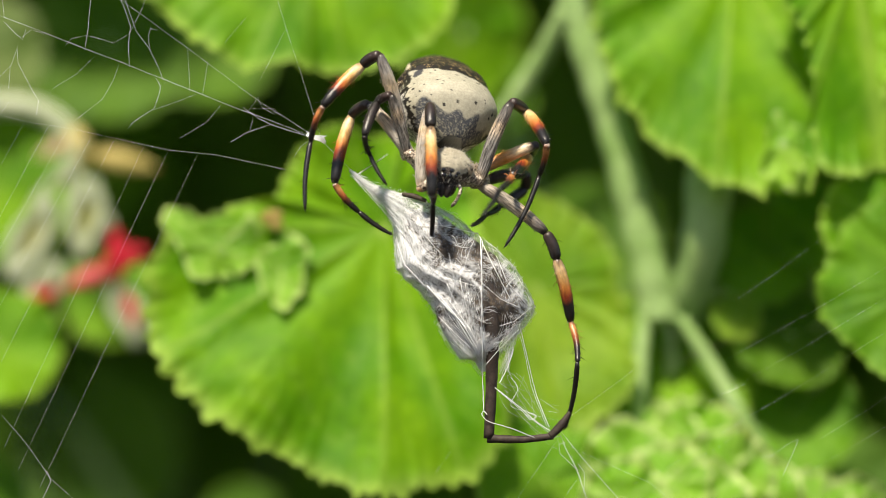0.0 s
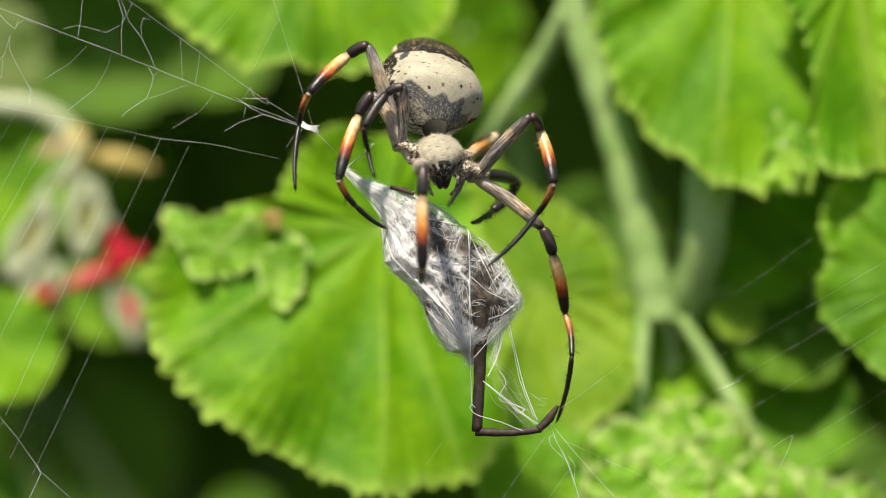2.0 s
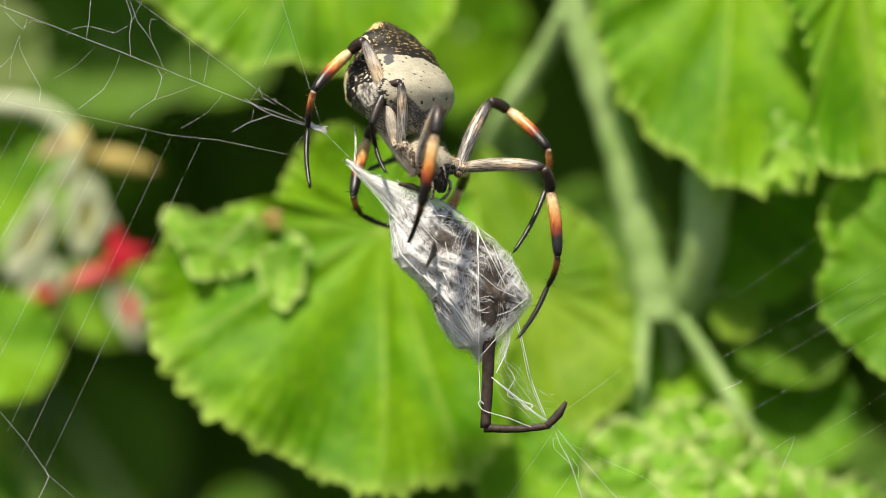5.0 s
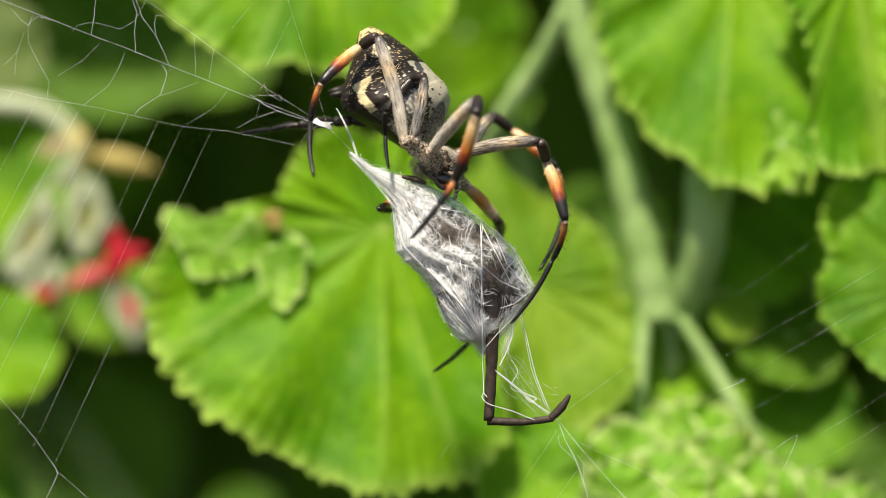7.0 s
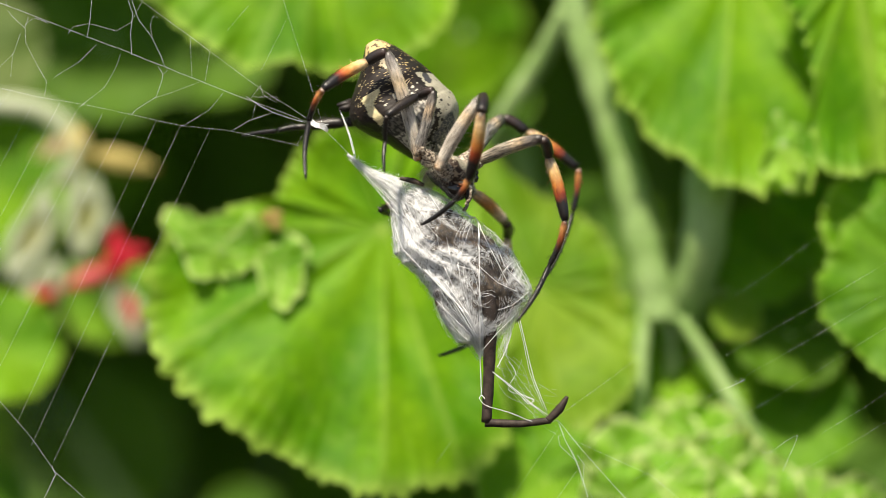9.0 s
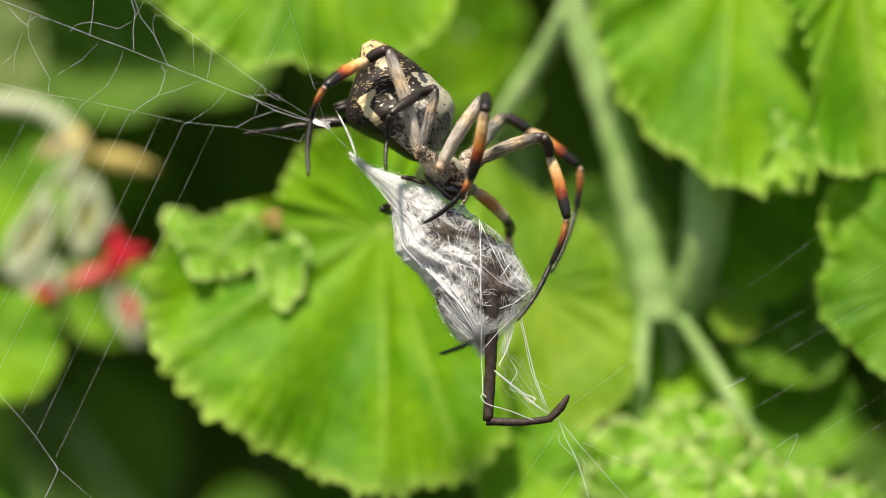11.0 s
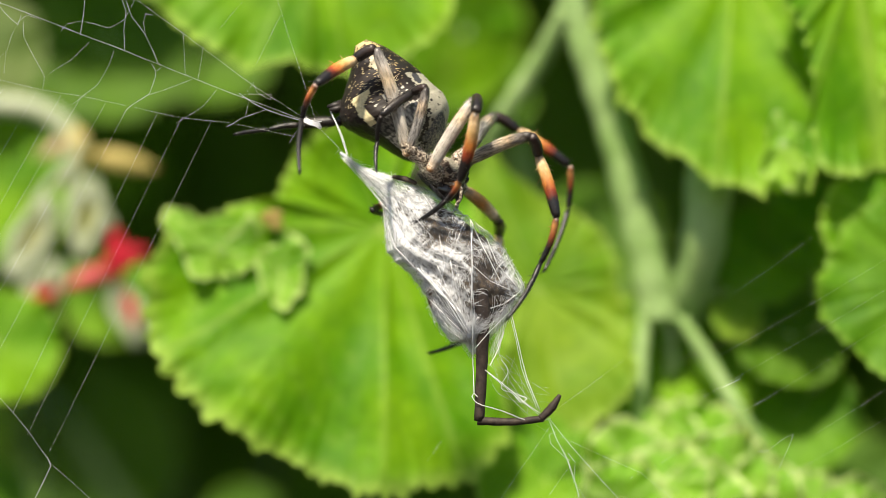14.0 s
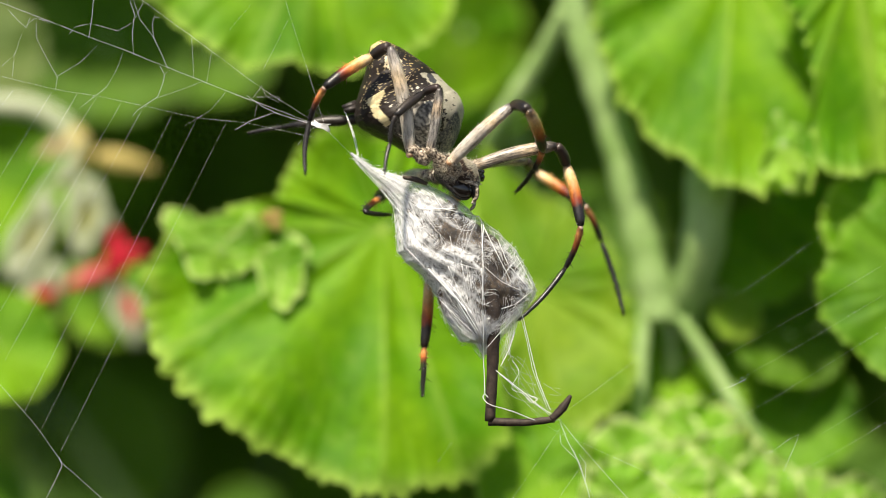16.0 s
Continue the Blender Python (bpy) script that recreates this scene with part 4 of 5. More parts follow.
    # ropes on the near side
    for line, r in (([(846, 392), (848, 470), (847, 545), (851, 620)], 0.9), ([(752, 478), (800, 530), (850, 612)], 1.6), ([(770, 492), (815, 545), (850, 606)], 1.3), ([(788, 500), (826, 552), (851, 602)], 0.8),
                    ([(760, 520), (800, 560), (846, 604)], 0.7), ([(848, 400), (870, 446), (900, 505)], 0.7), ([(874, 425), (892, 470), (925, 508)], 0.6), ([(700, 405), (712, 440), (748, 478)], 0.8),
                    ([(846, 470), (880, 500), (915, 516)], 0.5), ([(690, 345), (740, 372), (800, 372)], 0.5), ([(760, 345), (778, 372), (842, 386)], 0.8), ([(840, 384), (850, 400), (846, 440)], 0.8),
                    ([(908, 455), (925, 486), (938, 512)], 0.6), ([(936, 516), (905, 540), (880, 548)], 0.6), ([(790, 420), (800, 470), (790, 520)], 0.5), ([(730, 420), (775, 460), (838, 478)], 0.5)):
        pts = [q for a, b in zip(line, line[1:]) for q in [laid(a[0] + (b[0] - a[0]) * j / 8, a[1] + (b[1] - a[1]) * j / 8, 4) for j in range(9)] if q is not None]
        if len(pts) > 2:
            part("silk_rope", mesh_of("silk_rope", *tube(pts, [r * G * (0.75 + 0.4 * rnd.random()) for _ in pts], 5), SILK), prey)
    # the insect inside
    def inner(name, pts, radii, material, label=""):
        line = spline([PREY_INV @ at_g(*q) for q in pts], 6)
        n = len(line) - 1
        m = len(radii) - 1
        rr = []
        for i in range(n + 1):
            f = i / n * m
            k = min(int(f), m - 1)
            rr.append((radii[k] + (radii[k + 1] - radii[k]) * (f - k)) * G * (1 + 0.05 * math.sin(i * 2.2)))
        part(name, mesh_of(name, *tube(line, rr, 16), material), prey, label)

    rows, cols = 60, 48
    vs = []
    for i in range(rows + 1):
        f = i / rows
        for k in range(cols):
            q = hull(0.17 + 0.70 * f, 2 * math.pi * k / cols, -10 - 24 * abs(2 * f - 1) ** 5 - 3 * abs(math.sin(f * 24)))
            vs.append(q + Vector((0, 5 * G, 0)))
    fs = [(i * cols + k, i * cols + (k + 1) % cols, (i + 1) * cols + (k + 1) % cols, (i + 1) * cols + k) for i in range(rows) for k in range(cols)]
    fs += [tuple(reversed(range(cols))), tuple(rows * cols + k for k in range(cols))]
    part("insect_body", mesh_of("insect_body", vs, fs, PREY_BROWN), prey, "dark brown ringed insect body")
    inner("wing", [(762, 490, 0), (780, 535, -2), (796, 575, 0)], (3, 10, 4), WING_TAN, "tan mottled folded wing")
    inner("hind_thigh", [(858, 420, -4), (864, 490, -18), (867, 560, -16), (866, 640, -4), (861, 748, -4)], (6, 14, 13, 10.5, 9), PREY_LEG, "dark brown bent hind leg")
    inner("hind_shin", [(858, 748, -4), (920, 750, -4), (975, 744, -4)], (8, 6.5, 6), PREY_LEG)
    inner("hind_foot", [(970, 744, -4), (990, 724, -6), (1004, 702, -8)], (6.5, 8, 3), PREY_LEG)
    inner("feeler", [(708, 316, -2), (730, 320, -8), (750, 328, -12)], (3, 5, 3), PREY_BROWN)
    # loose threads down to the knot
    def loose(points, r, wave=0.35, material=SILK):
        rnd = random.Random(int(points[0][0] + points[-1][1] * 3))
        line = [q + Vector((rnd.uniform(-1, 1), rnd.uniform(-1, 1), rnd.uniform(-1, 1))) * wave * G for q in spline([at_g(*q) for q in points], 8)]
        part("silk_strand", mesh_of("silk_strand", *tube([PREY_INV @ q for q in line], r * 0.58 * G, 5), material), prey)

    loose([(915, 545, -20), (930, 610, -10), (945, 670, -5), (968, 728, 0)], 1.3)
    loose([(912, 550, -20), (925, 600, -10), (938, 660, -5), (962, 722, 0)], 0.8)
    loose([(872, 658, -18), (910, 688, -12), (945, 718, -6), (970, 735, 0)], 1.4)
    loose([(878, 664, -18), (920, 700, -12), (968, 738, 0)], 0.8)
    loose([(848, 705, -14), (860, 718, -16), (900, 730, -14), (950, 748, -8), (988, 744, 0)], 1.0)
    loose([(848, 705, -14), (852, 700, -14), (858, 706, -14)], 1.3)
    loose([(915, 555, -20), (880, 590, -26), (852, 622, -20)], 1.0)
    loose([(852, 560, -56), (850, 600, -40), (850, 640, -16), (852, 700, -14)], 1.6)
    loose([(905, 590, -10), (895, 620, -12), (880, 650, -16)], 1.5)
    loose([(900, 640, -6), (912, 660, -6), (900, 690, -8), (930, 700, -6)], 0.8)
    for i in range(26):                              # a thin gauze below the bundle
        f = i / 25
        loose([(918 - 40 * f, 540 + 26 * f, -14), (906 - 14 * f + rnd.uniform(-4, 4), 580 + 14 * f, -10), (890 + rnd.uniform(-12, 8), 615 + 22 * f, -6)], 0.32, 0.6)
    loose([(925, 705, -4), (935, 715, -2), (945, 708, -2), (930, 702, -4)], 1.6)
    rnd = random.Random(12)
    for i in range(8):
        loose([(rnd.uniform(870, 925), rnd.uniform(590, 660), rnd.uniform(-20, 10)), (rnd.uniform(890, 950), rnd.uniform(650, 700), rnd.uniform(-12, 10)), (rnd.uniform(940, 995), rnd.uniform(700, 748), 0)], 0.35, 0.2, SILK_FINE)
    for i in range(7):
        y = 650 + i * 13
        loose([(880 + i * 9, y, -8), (930 + i * 6, y + 30, 0), (985, y + 40, 4)], 0.26, 0.2, SILK_BEADED)


bundle()

# ---- the spider ----
# Each leg: seconds, lean of its five pieces (+ away, - nearer), depth of the hip, then hip, knee, shank, ankle, instep and tip in grains.
HOLD_HIGH = [(0, "-+-+-", 0, 715, 270, 672, 97, 642, 115, 572, 188, 550, 250, 540, 370), (0.5, "-+-+-", 0, 690, 260, 650, 87, 618, 110, 548, 185, 538, 245, 530, 365),
             (1, "-+-+-", 0, 725, 255, 672, 77, 642, 97, 572, 168, 550, 225, 542, 335), (1.5, "-+-+-", 0, 715, 265, 668, 75, 632, 93, 562, 162, 548, 220, 542, 335),
             (2, "-+-+-", 0, 700, 255, 652, 80, 618, 97, 548, 165, 530, 220, 523, 335), (2.5, "-+-+-", 0, 725, 230, 650, 47, 622, 70, 560, 145, 545, 205, 543, 330)]
HOLD_HIGH += [(3, "-+-+-", 0, 690, 270, 665, 80, 632, 103, 556, 172, 540, 225, 525, 335), (3.5, "-+-+-", 0, 690, 262, 650, 72, 620, 95, 552, 160, 530, 225, 525, 328),
              (4.2, "-+-+-", 0, 690, 265, 630, 78, 610, 103, 548, 172, 540, 235, 543, 343), (6.3, "0+-+-", -40, 709, 242, 660, 62, 635, 78, 563, 152, 548, 220, 553, 323),
              (7, "0+-+-", -40, 714, 247, 668, 65, 640, 82, 568, 148, 550, 215, 555, 312), (7.5, "0+-+-", -40, 729, 252, 685, 80, 650, 100, 577, 155, 552, 220, 550, 312)]
HOLD_HIGH += [(8, "0+-+-", -40, 719, 272, 680, 95, 645, 112, 570, 165, 545, 240, 537, 322), (9, "0+-+-", -40, 734, 262, 685, 92, 650, 110, 572, 158, 547, 215, 541, 315),
              (14, "0+-+-", -40, 714, 252, 665, 85, 630, 105, 560, 150, 535, 210, 531, 308), (15.5, "0+-+-", -40, 724, 257, 675, 90, 640, 110, 565, 155, 540, 220, 537, 313),
              (16, "0+-+-", -40, 724, 262, 690, 82, 660, 100, 575, 155, 548, 215, 540, 308)]
SHORT = [(0, "-+-+-", -20, 720, 270, 692, 168, 668, 180, 645, 240, 655, 275, 683, 325), (0.5, "-+-+-", -20, 700, 265, 675, 160, 650, 178, 632, 240, 645, 280, 667, 323),
         (1, "-+-+-", -20, 735, 265, 728, 150, 690, 162, 665, 225, 668, 262, 682, 313), (1.5, "-+-+-", -20, 725, 265, 720, 150, 692, 158, 655, 220, 662, 260, 681, 303),
         (2, "-+-+-", -20, 710, 255, 715, 153, 685, 165, 645, 225, 652, 265, 663, 312), (2.5, "-+-+-", -20, 720, 215, 672, 112, 650, 130, 632, 195, 645, 240, 680, 298)]
SHORT += [(3, "-+-+-", -20, 705, 270, 712, 155, 685, 165, 637, 220, 650, 265, 671, 315), (3.5, "-+-+-", -20, 695, 260, 698, 148, 670, 160, 628, 210, 640, 255, 666, 307),
          (4.2, "-+-+-", -20, 695, 270, 680, 158, 655, 175, 640, 240, 650, 275, 675, 315), (6.3, "0+-+-", -53, 725, 235, 752, 133, 730, 135, 683, 195, 683, 240, 690, 295),
          (7, "0+-+-", -53, 730, 245, 752, 135, 730, 140, 683, 198, 682, 240, 688, 298), (7.5, "0+-+-", -53, 745, 255, 775, 152, 750, 160, 697, 205, 690, 250, 690, 300)]
SHORT += [(8, "0+-+-", -53, 735, 275, 765, 168, 740, 178, 685, 225, 678, 265, 676, 310), (9, "0+-+-", -53, 740, 260, 768, 160, 740, 170, 685, 205, 682, 250, 680, 302),
          (14, "0+-+-", -53, 725, 260, 755, 155, 730, 165, 675, 205, 668, 250, 666, 302), (15.5, "0+-+-", -53, 735, 260, 765, 162, 735, 172, 683, 215, 675, 255, 673, 307),
          (16, "0+-+-", -53, 760, 265, 778, 155, 750, 165, 700, 205, 690, 255, 681, 305)]
EMBRACE = [(0, "-+-++", -10, 735, 290, 640, 168, 622, 205, 592, 325, 635, 375, 700, 420), (0.5, "-+-++", -10, 715, 290, 640, 185, 625, 222, 598, 340, 630, 380, 683, 418),
           (1, "-+-++", -10, 745, 280, 690, 155, 665, 200, 622, 310, 645, 360, 695, 405), (1.5, "-+-++", -10, 735, 280, 665, 165, 645, 205, 612, 312, 640, 360, 695, 400),
           (2, "-+-++", -10, 725, 280, 660, 165, 635, 205, 600, 318, 630, 365, 680, 403), (2.5, "-+-++", -10, 740, 245, 618, 165, 605, 200, 583, 325, 625, 375, 690, 392)]
EMBRACE += [(3, "-+-++", -10, 705, 290, 640, 175, 622, 215, 603, 330, 640, 385, 690, 413), (3.5, "-+-++", -10, 705, 285, 635, 165, 622, 205, 595, 325, 630, 380, 683, 405),
            (4.2, "-+-++", -10, 705, 290, 645, 175, 632, 215, 615, 340, 640, 375, 692, 410), (5.4, "++-++", 20, 725, 290, 680, 240, 660, 260, 630, 350, 640, 385, 690, 400),
            (6.5, "++--+", 30, 740, 300, 700, 310, 685, 330, 668, 350, 655, 382, 690, 385), (7, "++--+", 30, 740, 300, 740, 330, 720, 345, 695, 355, 670, 370, 700, 372)]
EMBRACE += [(8, "++--+", 30, 755, 320, 745, 345, 720, 355, 692, 365, 668, 378, 695, 386), (9, "++--+", 30, 760, 310, 750, 340, 725, 350, 697, 360, 673, 372, 700, 380),
            (14, "++--+", 30, 745, 310, 735, 340, 710, 350, 682, 360, 658, 372, 685, 380), (15.5, "++--+", 30, 750, 312, 740, 342, 715, 352, 687, 362, 663, 374, 690, 382),
            (16, "++--+", 30, 750, 310, 710, 320, 690, 335, 670, 352, 645, 375, 690, 380)]
FRONT = [(0, "--0++", -44, 745, 330, 762, 178, 762, 225, 764, 325, 766, 360, 762, 425), (0.5, "--0++", -44, 725, 300, 785, 175, 785, 210, 798, 330, 785, 370, 752, 425),
         (1, "--0++", -44, 750, 290, 790, 235, 785, 285, 780, 400, 775, 420, 765, 455), (1.5, "--0++", -44, 735, 290, 752, 240, 752, 300, 748, 420, 750, 445, 752, 482),
         (2, "--0++", -44, 740, 300, 750, 295, 748, 345, 748, 470, 748, 480, 745, 500), (2.5, "--0++", -44, 735, 260, 745, 200, 742, 250, 738, 375, 738, 405, 738, 445)]
FRONT += [(3, "--0++", -44, 740, 300, 745, 215, 743, 260, 738, 378, 740, 410, 730, 455), (3.5, "--0++", -44, 725, 290, 738, 205, 735, 250, 728, 365, 730, 395, 724, 445),
          (4.2, "--0++", -44, 730, 290, 762, 200, 758, 250, 755, 365, 752, 400, 732, 450), (6.3, "--+++", -72, 760, 280, 795, 182, 785, 225, 735, 330, 720, 360, 705, 400),
          (6.5, "--+++", -72, 760, 268, 858, 154, 858, 180, 812, 310, 775, 358, 722, 408), (7, "--+++", -72, 765, 265, 845, 175, 842, 205, 805, 318, 760, 388, 697, 460)]
FRONT += [(7.5, "--+++", -72, 785, 280, 868, 170, 865, 205, 840, 318, 815, 365, 752, 408), (8, "--+++", -72, 775, 300, 858, 178, 855, 210, 830, 328, 805, 370, 745, 402),
          (9, "--+++", -72, 780, 290, 855, 170, 852, 200, 830, 315, 805, 355, 748, 397), (14, "--+++", -72, 765, 295, 845, 170, 842, 200, 815, 318, 790, 355, 733, 395),
          (15.5, "--+++", -72, 770, 300, 855, 175, 852, 205, 830, 320, 805, 360, 740, 400), (16, "--+++", -72, 800, 285, 915, 180, 935, 195, 960, 265, 945, 300, 913, 340)]
SIDE = [(0, "-+-+-", -10, 850, 320, 905, 180, 930, 198, 968, 255, 955, 310, 895, 435), (0.5, "-+-+-", -10, 835, 310, 890, 180, 915, 195, 985, 245, 970, 310, 905, 430),
        (1, "-+-+-", -10, 855, 310, 930, 172, 955, 187, 1012, 250, 1010, 310, 955, 440), (1.5, "-+-+-", -10, 845, 315, 925, 193, 945, 215, 985, 305, 960, 360, 880, 465),
        (2, "-+-+-", -10, 850, 305, 940, 205, 955, 230, 980, 325, 950, 380, 865, 470), (2.5, "-+-+-", -10, 850, 280, 955, 180, 962, 205, 970, 310, 940, 370, 845, 460)]
SIDE += [(3, "-+-+-", -10, 830, 300, 880, 155, 905, 172, 960, 240, 950, 295, 875, 418), (3.5, "-+-+-", -10, 820, 300, 875, 155, 900, 172, 955, 245, 940, 300, 870, 415),
         (4.2, "-+-+-", -10, 810, 310, 865, 155, 890, 175, 955, 245, 940, 310, 880, 425), (6.3, "++-+-", 20, 825, 270, 870, 205, 905, 232, 990, 300, 1005, 380, 950, 490),
         (6.6, "++-+-", 20, 838, 280, 880, 248, 906, 282, 955, 345, 960, 405, 938, 500), (7, "++-+-", 20, 830, 270, 870, 205, 905, 230, 985, 300, 1000, 380, 955, 480), (7.5, "++-+-", 20, 850, 270, 890, 205, 930, 235, 1018, 295, 1018, 370, 967, 487)]
SIDE += [(8, "++-+-", 20, 840, 280, 885, 215, 930, 240, 1015, 305, 1015, 370, 965, 480), (9, "++-+-", 20, 845, 265, 890, 208, 935, 235, 1025, 300, 1012, 385, 968, 490),
         (14, "++-+-", 20, 835, 260, 875, 205, 915, 230, 1010, 295, 1005, 370, 960, 485), (15.5, "++-+-", 20, 845, 270, 890, 215, 930, 235, 1022, 295, 1020, 365, 987, 495),
         (16, "++-+-", 20, 850, 290, 930, 285, 945, 305, 1035, 365, 1065, 430, 1105, 560)]
LOW = [(0, "+-+-+", 0, 845, 325, 970, 415, 985, 460, 1010, 570, 1022, 640, 1000, 760), (0.5, "+-+-+", 0, 825, 330, 950, 420, 965, 465, 990, 575, 1003, 640, 985, 760),
       (1, "+-+-+", 0, 850, 320, 975, 405, 985, 455, 1008, 560, 1018, 640, 995, 750), (1.5, "+-+-+", 0, 830, 315, 960, 400, 975, 450, 1003, 550, 1016, 630, 993, 748),
       (2, "+-+-+", 0, 840, 315, 965, 408, 980, 455, 1000, 555, 1012, 630, 985, 748), (2.5, "+-+-+", 0, 830, 280, 935, 405, 948, 450, 980, 555, 1000, 635, 990, 748)]
LOW += [(3, "+-+-+", 0, 835, 315, 935, 425, 950, 465, 975, 560, 995, 640, 985, 755), (3.5, "+-+-+", 0, 830, 310, 935, 415, 945, 460, 970, 560, 992, 640, 980, 750),
        (4, "+-+-+", 0, 828, 308, 962, 350, 980, 388, 998, 488, 990, 560, 950, 640), (4.2, "-+-+-", 0, 825, 315, 960, 330, 975, 375, 975, 500, 960, 540, 925, 600), (6.3, "-+-+-", 0, 815, 275, 960, 250, 967, 285, 1000, 390, 980, 460, 915, 575),
        (6.5, "-+-+-", 0, 820, 283, 960, 254, 970, 290, 1000, 395, 980, 460, 907, 577), (7, "-+-+-", 0, 825, 270, 955, 250, 965, 285, 1000, 390, 978, 460, 907, 570)]
LOW += [(7.5, "-+-+-", 0, 850, 280, 970, 245, 978, 285, 1005, 390, 982, 460, 918, 568), (8, "-+-+-", 0, 845, 290, 960, 255, 968, 290, 1000, 395, 975, 470, 910, 575),
        (9, "-+-+-", 0, 850, 285, 960, 245, 970, 277, 1000, 390, 972, 470, 915, 568), (14, "-+-+-", 0, 830, 285, 940, 240, 952, 275, 985, 385, 957, 465, 898, 565),
        (15.5, "-+-+-", 0, 840, 290, 950, 250, 962, 285, 993, 390, 970, 470, 905, 570), (16, "-+-+-", 0, 840, 295, 985, 258, 1002, 292, 1028, 400, 1000, 475, 918, 567)]
DARK_LEG = [(0, "++---", 30, 860, 320, 930, 308, 930, 335, 885, 365, 860, 380, 835, 400), (0.5, "++---", 30, 840, 310, 892, 290, 895, 320, 865, 365, 850, 375, 830, 390),
            (1, "++---", 30, 860, 310, 905, 320, 905, 337, 870, 375, 850, 385, 835, 392), (1.5, "++---", 30, 855, 300, 905, 297, 905, 320, 875, 365, 855, 375, 835, 385),
            (2, "++---", 30, 860, 310, 910, 320, 910, 337, 870, 375, 855, 385, 835, 395), (2.5, "++---", 30, 855, 280, 915, 262, 915, 285, 885, 325, 860, 350, 830, 370)]
DARK_LEG += [(3, "++---", 30, 850, 295, 905, 290, 905, 315, 880, 360, 860, 370, 830, 390), (3.5, "++---", 30, 840, 290, 900, 280, 898, 305, 870, 355, 850, 365, 825, 380),
             (4.2, "++---", 30, 835, 290, 880, 280, 875, 305, 850, 350, 835, 365, 825, 385), (5.3, "+++--", 60, 760, 260, 720, 240, 700, 240, 660, 250, 630, 260, 590, 270),
             (6.3, "++-+-", 70, 710, 230, 620, 218, 590, 222, 540, 228, 510, 232, 460, 240), (7, "++-+-", 70, 720, 222, 620, 215, 590, 216, 530, 222, 480, 230, 430, 236)]
DARK_LEG += [(8, "++-+-", 70, 730, 235, 630, 222, 600, 224, 535, 230, 485, 238, 425, 246), (9, "++-+-", 70, 740, 230, 640, 215, 608, 218, 540, 225, 490, 232, 430, 240),
             (14, "++-+-", 70, 725, 230, 625, 213, 593, 216, 525, 222, 475, 230, 415, 238), (16, "++-+-", 70, 745, 228, 645, 212, 610, 214, 545, 220, 500, 226, 440, 236)]
BACK = [(0, "++---", 30, 850, 300, 950, 256, 937, 275, 905, 312, 885, 335, 855, 380), (0.5, "++---", 30, 820, 295, 892, 249, 880, 268, 850, 303, 830, 328, 805, 370),
        (1, "++---", 30, 840, 275, 885, 244, 873, 262, 843, 297, 823, 322, 798, 367), (1.5, "++---", 30, 825, 282, 866, 252, 854, 270, 824, 305, 804, 330, 780, 375),
        (2, "++---", 30, 830, 275, 882, 240, 870, 258, 840, 293, 820, 318, 795, 363), (2.5, "++---", 30, 825, 270, 866, 246, 854, 264, 824, 299, 804, 324, 780, 370)]
BACK += [(3, "++---", 30, 815, 285, 884, 240, 872, 258, 842, 293, 822, 318, 797, 363), (3.5, "++---", 30, 810, 280, 884, 228, 872, 246, 842, 281, 822, 306, 797, 351),
         (4.2, "++---", 30, 785, 268, 830, 230, 818, 248, 788, 283, 768, 308, 745, 353), (5.4, "++---", 60, 800, 300, 820, 350, 810, 380, 780, 450, 770, 490, 760, 530),
         (6.3, "++-+-", 60, 820, 335, 875, 395, 880, 420, 850, 500, 815, 580, 760, 640), (6.5, "++---", 60, 785, 375, 692, 455, 668, 510, 585, 592, 500, 611, 416, 613)]
BACK += [(6.6, "++---", 60, 815, 335, 770, 450, 752, 505, 753, 610, 755, 625, 758, 640)]
BACK += [(7, "++-+-", 60, 825, 330, 880, 390, 885, 415, 868, 515, 832, 605, 768, 658), (8, "++-+-", 60, 832, 345, 895, 395, 897, 420, 875, 520, 838, 598, 775, 634),
         (9, "++-+-", 60, 835, 340, 895, 395, 898, 420, 880, 520, 840, 603, 777, 630), (14, "++-+-", 60, 820, 335, 880, 390, 883, 415, 865, 515, 826, 600, 757, 626),
         (15.3, "++-+-", 60, 825, 340, 890, 390, 890, 418, 878, 540, 852, 650, 826, 700), (15.6, "++-+-", 60, 825, 340, 890, 390, 890, 418, 878, 540, 852, 650, 826, 700), (15.75, "++---", 60, 815, 335, 790, 440, 770, 490, 740, 560, 690, 580, 640, 590),
         (15.9, "++---", 60, 790, 350, 715, 428, 684, 448, 552, 545, 440, 576, 322, 588), (16, "++---", 60, 810, 330, 770, 450, 750, 525, 750, 625, 750, 655, 748, 700)]
# body: seconds, waist, tail tip and face in grains
TRUNK = [(0, 776, 264, 788, 108, 790, 318), (0.5, 742, 250, 750, 98, 775, 318), (1, 766, 238, 788, 80, 806, 302), (1.5, 759, 234, 775, 72, 794, 306), (2, 749, 234, 765, 76, 784, 308),
         (2.5, 748, 198, 772, 58, 786, 268), (3, 730, 248, 755, 82, 776, 306), (3.5, 724, 238, 750, 74, 764, 298), (4.2, 710, 238, 720, 76, 762, 312), (5.2, 725, 250, 680, 58, 785, 312)]
TRUNK += [(6.3, 743, 255, 636, 40, 806, 310), (6.5, 736, 262, 630, 50, 804, 315), (7, 748, 258, 640, 42, 811, 313), (7.5, 766, 272, 658, 58, 828, 323), (8, 756, 290, 648, 75, 822, 339),
          (9, 766, 277, 653, 68, 828, 329), (14, 750, 277, 633, 68, 812, 331), (15.5, 756, 282, 642, 75, 818, 333), (16, 776, 278, 658, 66, 832, 323)]
